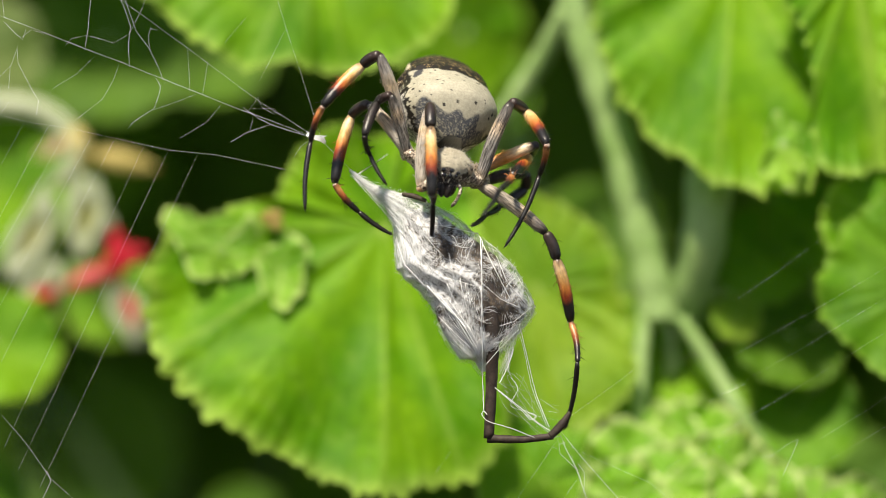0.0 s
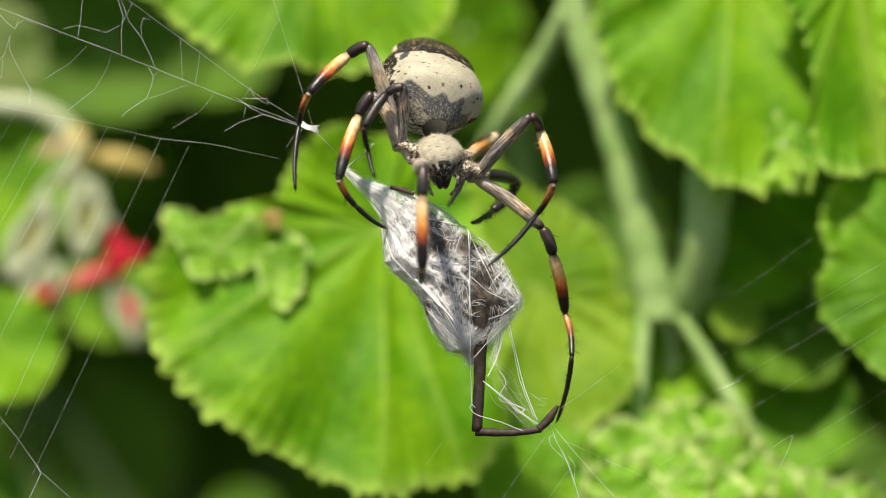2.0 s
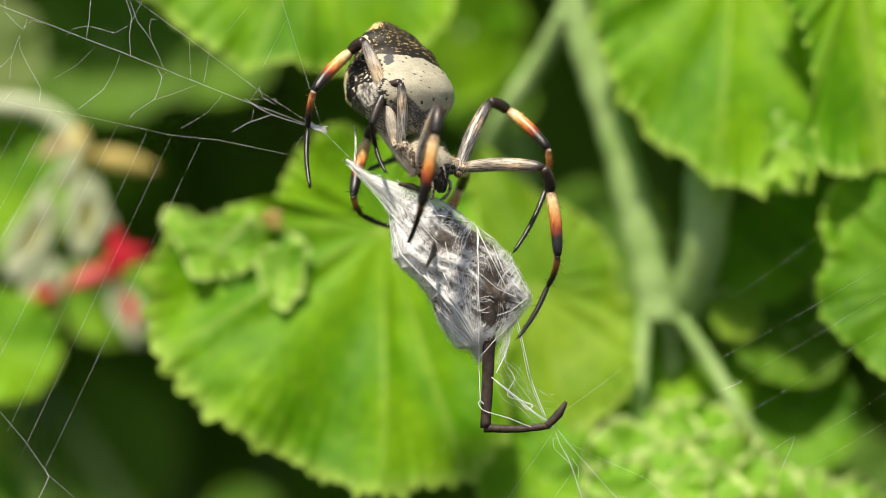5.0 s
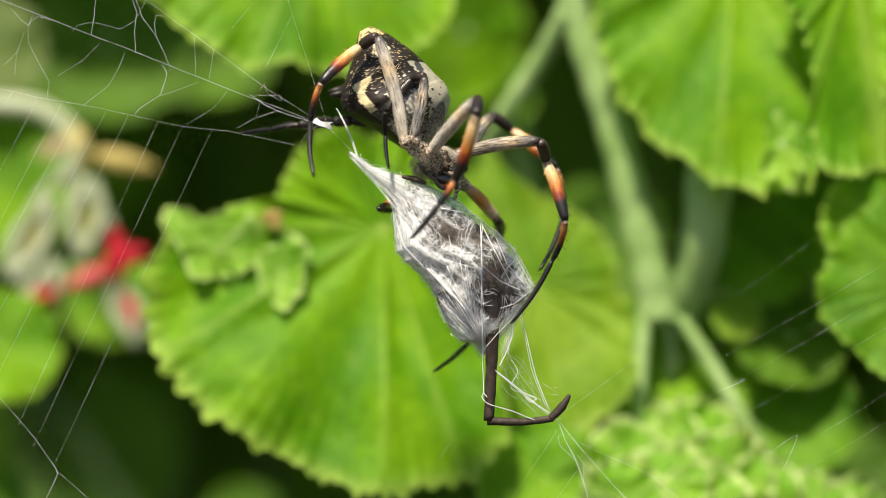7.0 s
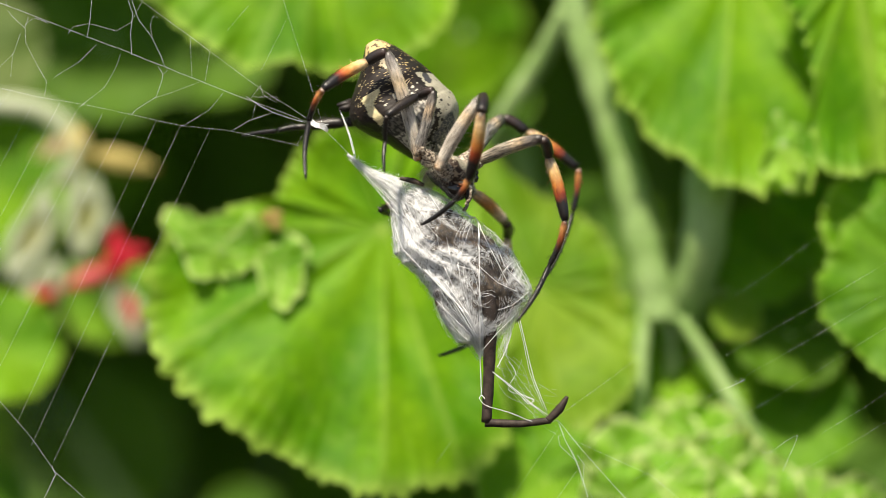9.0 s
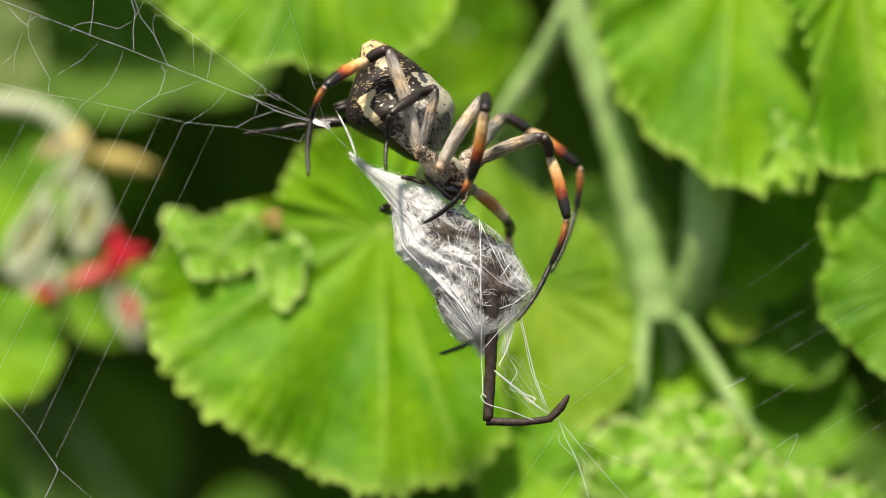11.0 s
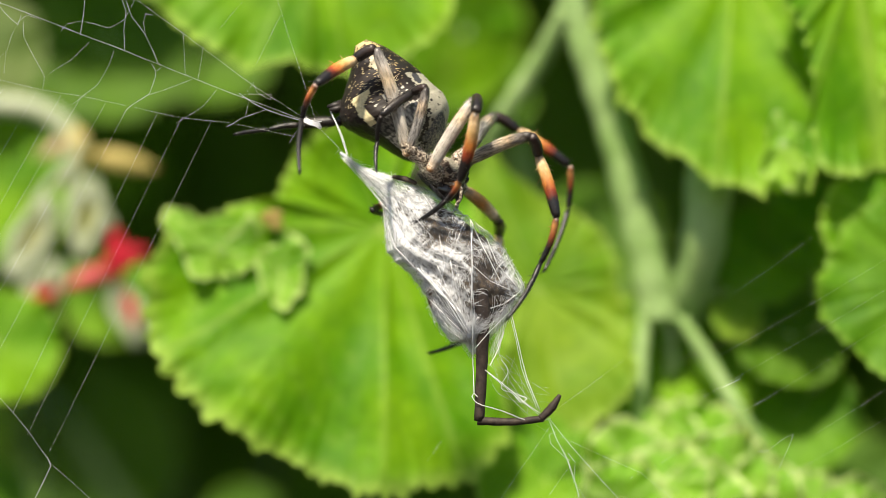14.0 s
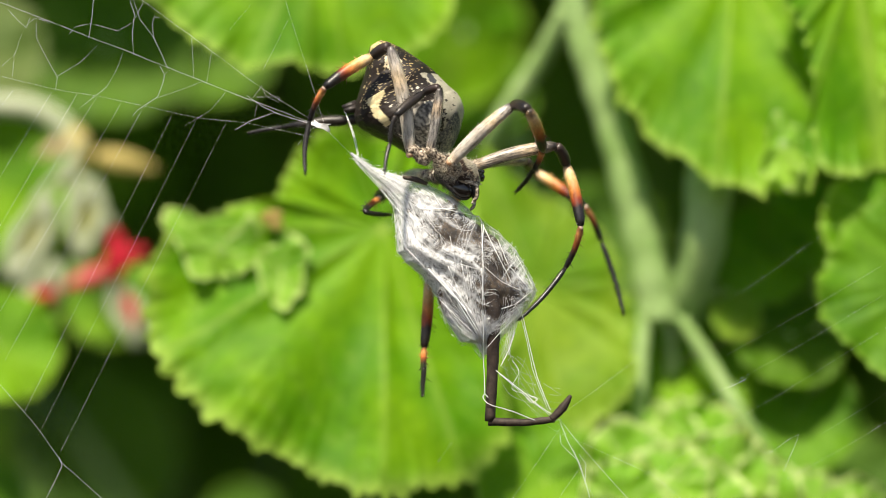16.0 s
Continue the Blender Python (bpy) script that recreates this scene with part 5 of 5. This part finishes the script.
LEGS = [(HOLD_HIGH, FEMUR_PALE, TIBIA, META, 1.0), (SHORT, FEMUR_GREY, TIBIA_BLACK, META_BLACK, 0.8), (EMBRACE, FEMUR_PALE, TIBIA, META, 1.0), (FRONT, FEMUR_PALE, TIBIA, META, 1.0),
        (SIDE, FEMUR_GREY, TIBIA, META, 1.0), (LOW, FEMUR_MIXED, TIBIA, META, 1.0), (DARK_LEG, TIBIA_BLACK, TIBIA_BLACK, META_BLACK, 0.95), (BACK, FEMUR_ORANGE, TIBIA, META, 0.95)]
NAMES = ("femur", "patella", "tibia", "metatarsus", "tarsus")
RADII = ((9.6, 12.0, 9.0), (8.8, 10.4, 9.4), (9.0, 10.6, 7.8), (6.2, 5.4, 4.6), (4.6, 4.2, 2.8))
BOW = (0.035, 0.06, 0.03, 0.05, 0.035)          # how far each piece curves to the leg's outer side


def lengths(rows):
    out = []
    for i in range(5):
        ls = sorted(math.hypot(r[5 + 2 * i] - r[3 + 2 * i], r[6 + 2 * i] - r[4 + 2 * i]) for r in rows)
        out.append(ls[int((0.97 if rows is BACK and i else 0.88) * (len(ls) - 1))] * (0.97 if i == 0 else 1.04))
    return out


def joints(row, ls):
    """The leg's joints in space, its pieces leaning so that each keeps its length."""
    d, xy = row[2], [(row[3 + 2 * i], row[4 + 2 * i]) for i in range(6)]
    sx, sy = between(TIP, row[0])
    sx, sy = sx - HOME_TIP[0], sy - HOME_TIP[1]
    cx, cy = xy[0]
    out = [at_g(cx - sx, cy - sy, d)]
    for i in range(5):
        dx, dy = xy[i + 1][0] - cx, xy[i + 1][1] - cy
        p = math.hypot(dx, dy)
        k = min(1, ls[i] / max(p, 1e-6))             # out of reach: straight towards it
        cx, cy = cx + dx * k, cy + dy * k
        d += {"+": 1, "-": -1, "0": -0.3}[row[1][i]] * math.sqrt(max(0, ls[i] ** 2 - p * p))
        out.append(at_g(cx - sx, cy - sy, d))
    return out


def leg_piece(kind, length, thick, material, seed):
    """A hairy, spined piece of a leg from the origin along -y."""
    rnd = random.Random(seed)
    a, b, c = [r * thick for r in RADII[kind]]
    pts, rad = [], []
    if kind == 0:                                    # the short root that joins the chest
        for j in range(4):
            pts.append(Vector((0, (8 - 2 * j) * G, 0)))
            rad.append((6.0 + 0.8 * j) * thick * G)
    for i in range(15):
        s = i / 14
        pts.append(Vector((0, -s * length * G, BOW[kind] * length * G * math.sin(math.pi * s))))
        r = (a * (1 - s) ** 2 + 2 * s * (1 - s) * (2 * b - (a + c) / 2) + c * s * s)
        r *= 0.72 + 0.28 * min(1, 10 * s, 10 * (1 - s)) ** 0.6
        rad.append(r * G)
    shapes = [tube(pts, rad, 14)]
    for count, lo, hi, thin in ((int(length * 1.8), 3, 8, 0.22), ((8, 6, 26, 20, 4)[kind], 8, 17, 0.7)):
        for _ in range(count):
            s, ang = rnd.uniform(0.06, 0.98), rnd.uniform(0, 6.28)
            r = rad[int(s * 14) + (4 if kind == 0 else 0)] * 0.96
            out = Vector((math.cos(ang), 0, math.sin(ang)))
            shapes.append(spike(Vector((out.x * r, -s * length * G, out.z * r + BOW[kind] * length * G * math.sin(math.pi * s))), out + Vector((0, -rnd.uniform(0.4, 1.1), 0)), rnd.uniform(lo, hi) * G, thin * G))
    if kind == 4:
        for sx in (-1, 1):
            shapes.append(spike(Vector((sx * G, -length * G, 0)), Vector((sx * 0.6, -1, -0.4)), 7 * G, 1.2 * G))
    return mesh_of(NAMES[kind], *join(*shapes), material)


def coxa_mesh(thick, seed):
    """The stout hairy base of a leg, from its hip at the origin along -y to the chest."""
    rnd = random.Random(seed)
    pts = [Vector((0, (7 - 4.2 * i) * G, 0)) for i in range(13)]
    rad = [1.2 * thick * G * f for f in (3, 6.5, 9.0, 9.8, 9.6, 8.8, 9.6, 11, 12, 12.4, 12, 11, 9)]
    shapes = [tube(pts, rad, 14)]
    for _ in range(90):
        k, ang = rnd.randrange(1, 12), rnd.uniform(0, 6.28)
        out = Vector((math.cos(ang), 0, math.sin(ang)))
        shapes.append(spike(pts[k] + out * rad[k] * 0.95, out + Vector((0, rnd.uniform(-0.3, 0.9), 0)), rnd.uniform(4, 9) * G, 0.35 * G))
    return mesh_of("coxa", *join(*shapes), COXA)


def aim_rolled(a, b, top):
    """A pose at a whose -y looks at b and whose z leans to top."""
    y = (a - b).normalized()
    z = top - y * top.dot(y)
    z = z.normalized() if z.length > 1e-9 else y.orthogonal().normalized()
    return Matrix.Translation(a) @ Matrix((y.cross(z), y, z)).transposed().to_4x4()


def aim(a, b):
    """A pose at a whose -y looks at b."""
    q = Vector((0, -1, 0)).rotation_difference((b - a).normalized())
    return Matrix.Translation(a) @ q.to_matrix().to_4x4()


spider = thing("spider", "large banded orb-weaver with silver abdomen feeding on wrapped prey", "spider")
leg_parts = []
for li, (rows, fem, tib, met, thick) in enumerate(LEGS):
    ls = lengths(rows)
    for i, m in enumerate((fem, PATELLA, tib, met, TARSUS)):
        leg_parts.append((part(NAMES[i], leg_piece(i, ls[i], thick, m, li * 5 + i), spider), li, i))
    leg_parts.append((part("coxa", coxa_mesh(thick, li), spider, "mottled hairy leg base"), li, 5))


def abdomen_mesh():
    """Pedicel at the origin, tail along +y, back towards +z; markings of the skin go with it."""
    rows, cols, long = 200, 170, 232.0
    rnd = random.Random(21)
    dots = [(rnd.uniform(0.12, 0.56), rnd.uniform(-1.25, 1.25), rnd.uniform(1.0, 2.4)) for _ in range(44)]
    verts, cols_out = [], []
    for i in range(rows + 1):
        v = i / rows
        prof = math.sin(math.pi * min(1, (v * 0.955 + 0.02) ** 0.70)) ** 0.55
        root = min(1, v / 0.38)
        w = 92 * prof * (1 - 0.12 * max(0, v - 0.55) / 0.45) * (0.62 + 0.38 * root)
        w += 5 * bumpy(v, 0.44, 0.05) + 9 * bumpy(v, 0.66, 0.06) + 13 * bumpy(v, 0.85, 0.07)
        up = 96 * prof * (1 - 0.36 * v) * (0.66 + 0.34 * root)
        down = 98 * prof * (0.52 + 0.57 * bumpy(v, 0.58, 0.26))
        crest = 0.22 * max(0, 1.06 - math.hypot((v - 0.22) / 0.17, 0.22)) - 0.07 * bumpy(v, 0.48, 0.12)   # the angular shoulder
        for k in range(cols):
            a = 2 * math.pi * k / cols
            c, s = math.cos(a), math.sin(a)
            ridge = 1 + crest * min(1, max(0, (s + 0.4) / 0.4)) * (1 - 0.35 * max(0, s))
            x = w * math.copysign(abs(c) ** 0.85, c) * ridge
            z = (up if s > 0 else down) * math.copysign(abs(s) ** 0.9, s) * ridge
            q = Vector((x, v * long, z))
            n1 = noise.noise(q * 0.045)
            n2 = noise.noise(q * 0.16 + Vector((7, 3, 1)))
            n3 = noise.noise(Vector((q.x * 0.26, q.y * 0.07, q.z * 0.26)))
            n4 = noise.noise(q * 0.15 + Vector((2, 9, 4))) + 0.5 * noise.noise(q * 0.26)
            puff = 1 + 0.02 * n1 + (0.012 * n2 if s < 0.2 else 0.004 * n2)
            verts.append(Vector((x * puff, v * long, z * puff)) * G)
            ang = math.atan2(x / max(w, 1), s)          # 0 on the back
            edge = 0.515 - 0.045 * ang + 0.025 * math.cos(ang * 5) + 0.02 * n1
            rim = 1.52 + 0.16 * n1 + 0.22 * bumpy(v, 0.5, 0.2)
            if ang < 0:
                edge += 0.07 * bumpy(ang, -0.75, 0.35)
                rim = 1.45 + 0.1 * n1 - 0.45 * min(1, max(0, (v - 0.12) / 0.25)) + 0.12 * n2
            fleck = abs(noise.noise(Vector((q.x * 0.12, q.y * 0.17, q.z * 0.12)) + Vector((4, 1, 8)))) < 0.042 and n2 > -0.12
            belly = math.pi - abs(ang)                  # 0 on the underside's midline
            if abs(ang) < rim and v < edge:
                col = Vector((0.375, 0.35, 0.265)) * (1 + 0.16 * n1 + 0.08 * n2)
                low = 0.125 + 0.04 * n1 + 0.012 * math.cos(ang * 9 + 0.6) + 0.12 * bumpy(ang, -1.0, 0.35)
                if v < low:
                    mott = 0.95 + 0.9 * noise.noise(q * 0.42) - 3.2 * max(0, low - v - 0.05) + 0.5 * n3
                    col = col.lerp(Vector((0.035, 0.04, 0.055)), max(0, min(0.94, mott * min(1, (low - v) * 45))))
                for dv, da, dr in dots:
                    if abs(v - dv) * long < dr and abs(ang - da) * w < dr:
                        col = Vector((0.03, 0.025, 0.02))
                if ((v - 0.545) / 0.05) ** 2 + ((ang + 0.78) / 0.13) ** 2 < 1 + 0.8 * n2:
                    col = Vector((0.05, 0.05, 0.055))
            elif abs(ang) < rim + 0.1 or v > 0.9 or (abs(ang) < 1.2 and v >= edge):
                col = Vector((0.012, 0.009, 0.006))
                if fleck and v > edge + 0.03:
                    col = Vector((0.42, 0.31, 0.14))
            elif v < 0.40 + 0.05 * n1 and belly > 0.75:
                # grey streaked flank towards the waist
                col = Vector((0.09, 0.085, 0.08)).lerp(Vector((0.52, 0.49, 0.43)), max(0, min(1, 0.40 + 2.2 * n3 + 0.5 * noise.noise(q * 0.4))))
                if belly < 1.35 and v > 0.26:
                    col *= 0.35
            else:
                col = Vector((0.018, 0.012, 0.009))
                if fleck and v > 0.52 and belly > 0.5:
                    col = Vector((0.44, 0.35, 0.20))
                if v < 0.55 and belly > 1.1 and n2 > 0.30:
                    col = Vector((0.62, 0.58, 0.48))
            if abs(belly - 0.93 - 0.5 * (v - 0.5) - 0.08 * n1) < 0.10 + 0.12 * bumpy(v, 0.62, 0.04) and 0.38 < v < 0.64:
                col = Vector((0.72, 0.62, 0.36))
            if ang < 0 and ((v - 0.80) / 0.055) ** 2 + ((ang + 1.45) / 0.26) ** 2 < 1 + 1.2 * n2:
                col = Vector((0.62, 0.54, 0.38))
            if v > 0.905 + 0.04 * n1 and -2.6 < ang < -0.5:
                col = Vector((0.62, 0.46, 0.22)) if n2 < 0.22 else Vector((0.10, 0.07, 0.04))
            cols_out += [max(0, col.x), max(0, col.y), max(0, col.z), 1.0]
    faces = [(i * cols + k, i * cols + (k + 1) % cols, (i + 1) * cols + (k + 1) % cols, (i + 1) * cols + k) for i in range(rows) for k in range(cols)]
    faces += [tuple(reversed(range(cols))), tuple(rows * cols + k for k in range(cols))]
    me = mesh_of("abdomen", verts, faces, ABDOMEN)
    me.attributes.new("mark", "FLOAT_COLOR", "POINT").data.foreach_set("color", cols_out)
    return me


def head_mesh():
    """Waist at the origin, face along +y, back towards +z."""
    rows, cols, long = 60, 60, 104.0
    verts, mark = [], []
    hairs = []
    rnd = random.Random(2)
    for i in range(rows + 1):
        v = i / rows
        prof = math.sin(math.pi * min(1, v * 0.93 + 0.05)) ** 0.5
        w = (52 - 24 * max(0, v - 0.5) / 0.5) * prof
        up, down = (34 + 8 * bumpy(v, 0.75, 0.2)) * prof, 26 * prof
        for k in range(cols):
            a = 2 * math.pi * k / cols
            q = Vector((w * math.cos(a), v * long, (up if math.sin(a) > 0 else down) * math.sin(a)))
            n1, n2 = noise.noise(q * 0.08), noise.noise(q * 0.3)
            q *= 1 + 0.02 * n1
            verts.append(q * G * 0.85)
            col = Vector((0.34, 0.31, 0.235)) * (1 + 0.3 * n1)
            if n2 > 0.42:
                col = Vector((0.10, 0.09, 0.08))
            if math.sin(a) < 0.36 + 0.3 * n1:
                col = Vector((0.045, 0.028, 0.020)) if n1 + 0.5 * n2 < 0.22 else Vector((0.46, 0.36, 0.25))
            if v > 0.90 + 0.03 * n1 or (v > 0.80 and abs(math.cos(a)) < 0.42 and math.sin(a) > 0):
                col = Vector((0.035, 0.028, 0.026))
            if v > 0.84 and math.sin(a) > 0 and 0.42 < abs(math.cos(a)) < 0.6:
                col = Vector((0.60, 0.55, 0.46))
            mark += [col.x, col.y, col.z, 1.0]
    faces = [(i * cols + k, i * cols + (k + 1) % cols, (i + 1) * cols + (k + 1) % cols, (i + 1) * cols + k) for i in range(rows) for k in range(cols)]
    faces += [tuple(reversed(range(cols))), tuple(rows * cols + k for k in range(cols))]
    base = len(verts)
    for _ in range(900):
        b = verts[rnd.randrange(base)]
        v, f = spike(b * 0.99, (b - Vector((0, 50 * G, 0))).normalized() + Vector((rnd.uniform(-.5, .5), rnd.uniform(0, 1), rnd.uniform(-.5, .5))), rnd.uniform(4, 9) * G, 0.35 * G)
        o = len(verts)
        verts += v
        faces += [tuple(i + o for i in q) for q in f]
        mark += [0.5, 0.46, 0.38, 1.0] * 4
    me = mesh_of("cephalothorax", verts, faces, CARAPACE)
    me.attributes.new("mark", "FLOAT_COLOR", "POINT").data.foreach_set("color", mark)
    return me


abdomen = part("abdomen", abdomen_mesh(), spider, "silver and black abdomen with yellow marks")
head = part("cephalothorax", head_mesh(), spider, "silvery hairy head and chest")


def g3(x, y, z):
    return Vector((x, y, z)) * G


# spinnerets under the abdomen
for x, y, lean in ((-6, 146, -0.3), (6, 146, 0.3), (0, 154, 0)):
    part("spinneret", mesh_of("spinneret", *tube([g3(x, y, -82), g3(x + lean * 10, y + 4, -98), g3(x + lean * 16, y + 8, -108)], [8 * G, 6 * G, 2.5 * G], 10), CHITIN), abdomen)
def h3(x, y, z):
    """A place on the head."""
    return g3(x, y, z) * 0.85


# face
for x in (-1, 1):
    part("chelicera", mesh_of("chelicera", *tube(spline([h3(x * 7, 82, 2), h3(x * 7.5, 100, -8), h3(x * 5, 116, -24)], 5), [6 * G, 7 * G, 7.6 * G, 8 * G, 8 * G, 8 * G, 7.6 * G, 7 * G, 6 * G, 4.5 * G, 2 * G], 12), CHITIN), head)
    part("pedipalp", mesh_of("pedipalp", *tube(spline([h3(x * 24, 80, -14), h3(x * 32, 102, -10), h3(x * 26, 116, -28), h3(x * 18, 116, -46)], 5), [3.6 * G, 4 * G, 3.8 * G, 3.4 * G, 3.2 * G, 3.2 * G, 3.2 * G, 3 * G, 2.8 * G, 2.8 * G, 2.8 * G, 3 * G, 3 * G, 2.8 * G, 2.2 * G, 1.2 * G], 10), COXA), head, "mottled brown pedipalp")
    for ex, ey, ez, er in ((6, 101, 22, 4.6), (9, 95, 31, 4.4), (19, 96, 20, 3.4), (22, 91, 24, 3.2)):
        part("eye", mesh_of("eye", *ball(h3(x * ex, ey, ez), er * G, er * G, er * G, 10, 8), EYE), head)
tuft = []
for i in range(800):
    rnd = random.Random(900 + i)
    q = h3(rnd.choice((-1, 1)) * rnd.uniform(18, 48), rnd.uniform(-6, 62), rnd.uniform(-30, -4))
    tuft.append(spike(q, Vector((q.x * 0.6 + rnd.uniform(-.3, .3) * 40 * G, rnd.uniform(-20, 30) * G, -40 * G)), rnd.uniform(6, 16) * G, 0.42 * G))
part("hair_tuft", mesh_of("hair_tuft", *join(*tuft), HAIR), head, "pale bristly hairs under the chest")
part("mouthparts", mesh_of("mouthparts", *join(ball(h3(-9, 80, -24), 12 * G, 20 * G, 15 * G, 20, 16), ball(h3(9, 80, -24), 12 * G, 20 * G, 15 * G, 20, 16), ball(h3(0, 58, -27), 17 * G, 16 * G, 10 * G, 16, 10)), GLOSS), head, "glossy black mouthparts")
part("sternum", mesh_of("sternum", *ball(h3(0, 52, -26), 22 * G, 34 * G, 8 * G, 16, 10), CHITIN), head, "dark glossy breastplate")
DRAWN = 104
dragline = tagged(new("silk_strand", mesh_of("silk_strand", *join(tube(spline([g3(0, 0, 0), g3(2, -DRAWN / 2, 1), g3(0, -DRAWN, 0)]), 0.6 * G, 5), tube(spline([g3(2, 0, 0), g3(4, -DRAWN / 2, 2), g3(0, -DRAWN, 0)]), 0.45 * G, 5)), SILK)),
                  "white silk line drawn from the spinnerets", "silk")


def frame_of(place, along, back):
    """A pose whose y runs along and whose z looks to the back side."""
    y = along.normalized()
    z = (back - y * back.dot(y)).normalized()
    x = y.cross(z)
    m = Matrix((x, y, z)).transposed().to_4x4()
    return Matrix.Translation(place) @ m


def trunk_poses(t):
    """Poses of abdomen and head in the spider's space."""
    px, py, qx, qy, fx, fy = between(TRUNK, t)
    sx, sy = between(TIP, t)
    sx, sy = sx - HOME_TIP[0], sy - HOME_TIP[1]
    turn = min(1, max(0, (t - 4.0) / 2.3))
    turn = turn * turn * (3 - 2 * turn)
    front = 1 - turn
    waist = at_g(px - sx + 20 * front, py - sy - 4 * front, 5 + 56 * turn)
    qx -= 15 * front
    depth = math.sqrt(max(0, 226 ** 2 - (qx - px) ** 2 - (qy - py) ** 2))
    tail = at_g(qx - sx, qy - sy, 5 + depth * (1 - turn) + 56 * turn)
    a = frame_of(waist, tail - waist, Vector((0.36, -1, 0.6)).lerp(Vector((0.88, 0.08, 0.38)), turn))
    nape = at_g(px - sx + 22 * (1 - turn) - 16 * turn, py - sy, 5 - 5 * turn)
    reach = math.sqrt(max(400, 104 ** 2 - (fx - px - 22 * (1 - turn)) ** 2 - (fy - py) ** 2))
    face = at_g(fx - sx, fy - sy, 5 - reach * (0.75 - 0.55 * turn))
    h = frame_of(nape, face - nape, Vector((0.1, -0.7, 0.7)).lerp(Vector((0.85, 0.25, 0.45)), turn))
    return a, h @ Matrix.Translation(g3(0, 13, 0))


# how the lower line and the foot of the web drift against the upper lines: seconds, then grains for each
DRIFT = [(0, -16, 21, -4, -11), (4, -17, 17, -14, -1), (6.5, -4, 5, -4, 0), (8, 0, 0, 0, 0), (12.5, 6, -6, 0, -8), (16, 28, -15, 9, -18)]


def motions():
    inv = web_left.matrix_basis.inverted()
    for ob, x0, y0, x1, y1 in long_lines:
        rows = []
        for t in STEPS:
            a, b, c, d = between(DRIFT, t)
            rows.append((t, aim(inv @ at(x0 + a, y0 + b), inv @ at(x1 + c, y1 + d))))
        walk(ob, rows)
    walk(lower_line, [(t, Matrix.Translation((between(DRIFT, t)[0] * G, 0, -between(DRIFT, t)[1] * G))) for t in STEPS])
    walk(side_line, [(t, Matrix.Translation((between(DRIFT, t)[0] * 0.6 * G, 0, -between(DRIFT, t)[1] * 0.6 * G))) for t in STEPS])
    for ob in foot_lines:
        walk(ob, [(t, Matrix.Translation((between(DRIFT, t)[2] * G, 0, -between(DRIFT, t)[3] * G))) for t in STEPS])
    walk(web_left, [(t, Matrix.Translation(at(*HOME_TIP) + sway(TIP, t, HOME_TIP))) for t in STEPS])
    walk(web_right, [(t, Matrix.Translation(at(*HOME_KNOT) + sway(KNOT, t, HOME_KNOT))) for t in STEPS])
    walk(web_far, [(t, Matrix.Translation(at(1300, 680) + 0.5 * sway(KNOT, t, HOME_KNOT))) for t in STEPS])
    walk(prey, [(t, Matrix.Translation(at(*HOME_BUNDLE) + sway(BUNDLE, t, HOME_BUNDLE))) for t in STEPS])
    walk(spider, [(t, Matrix.Translation(sway(TIP, t, HOME_TIP))) for t in STEPS])
    poses = [(t, *trunk_poses(t)) for t in STEPS]
    walk(abdomen, [(t, a) for t, a, h in poses])
    walk(head, [(t, h) for t, a, h in poses])
    spin = [(t, sway(TIP, t, HOME_TIP) + a @ g3(0, 160, -106)) for t, a, h in poses]
    walk(dragline, [(t, aim(at(628, 281) + sway(BUNDLE, t, HOME_BUNDLE), p)) for t, p in spin])
    for piece, li, i in leg_parts:
        rows = LEGS[li][0]
        ls = lengths(rows)
        keys = [(r[0], joints(r, ls)) for r in rows]
        out, top = [], None
        for t in STEPS:
            k = 0
            while k < len(keys) - 2 and t > keys[k + 1][0]:
                k += 1
            (ta, ja), (tb, jb) = keys[k], keys[k + 1]
            s = min(1, max(0, (t - ta) / (tb - ta)))
            js = [p.lerp(q, s) for p, q in zip(ja, jb)]
            if i == 5:                               # from the hip in to the chest
                chest = trunk_poses(t)[1] @ g3(0, 46, -6)
                out.append((t, aim(js[0], chest)))
                continue
            a, b = js[i], js[i + 1]
            if i == 0:
                a = b + (a - b).normalized() * ls[0] * G
            # the leg's outer side, turned gently from step to step
            y = (a - b).normalized()
            want = (a + b) / 2 - (js[0] + js[5]) / 2
            want = want - y * want.dot(y)
            want = want.normalized() if want.length > 1e-7 else y.orthogonal().normalized()
            if top is not None:
                old = (top - y * top.dot(y)).normalized()
                turn = old.angle(want)
                if turn > 0.45:
                    q = old.rotation_difference(want) if turn < 3.1 else Quaternion(y, math.pi)
                    want = Matrix.Rotation(math.copysign(0.45, q.axis.dot(y)), 3, y) @ old
            top = want
            out.append((t, aim_rolled(a, b, top)))
        walk(piece, out)


motions()
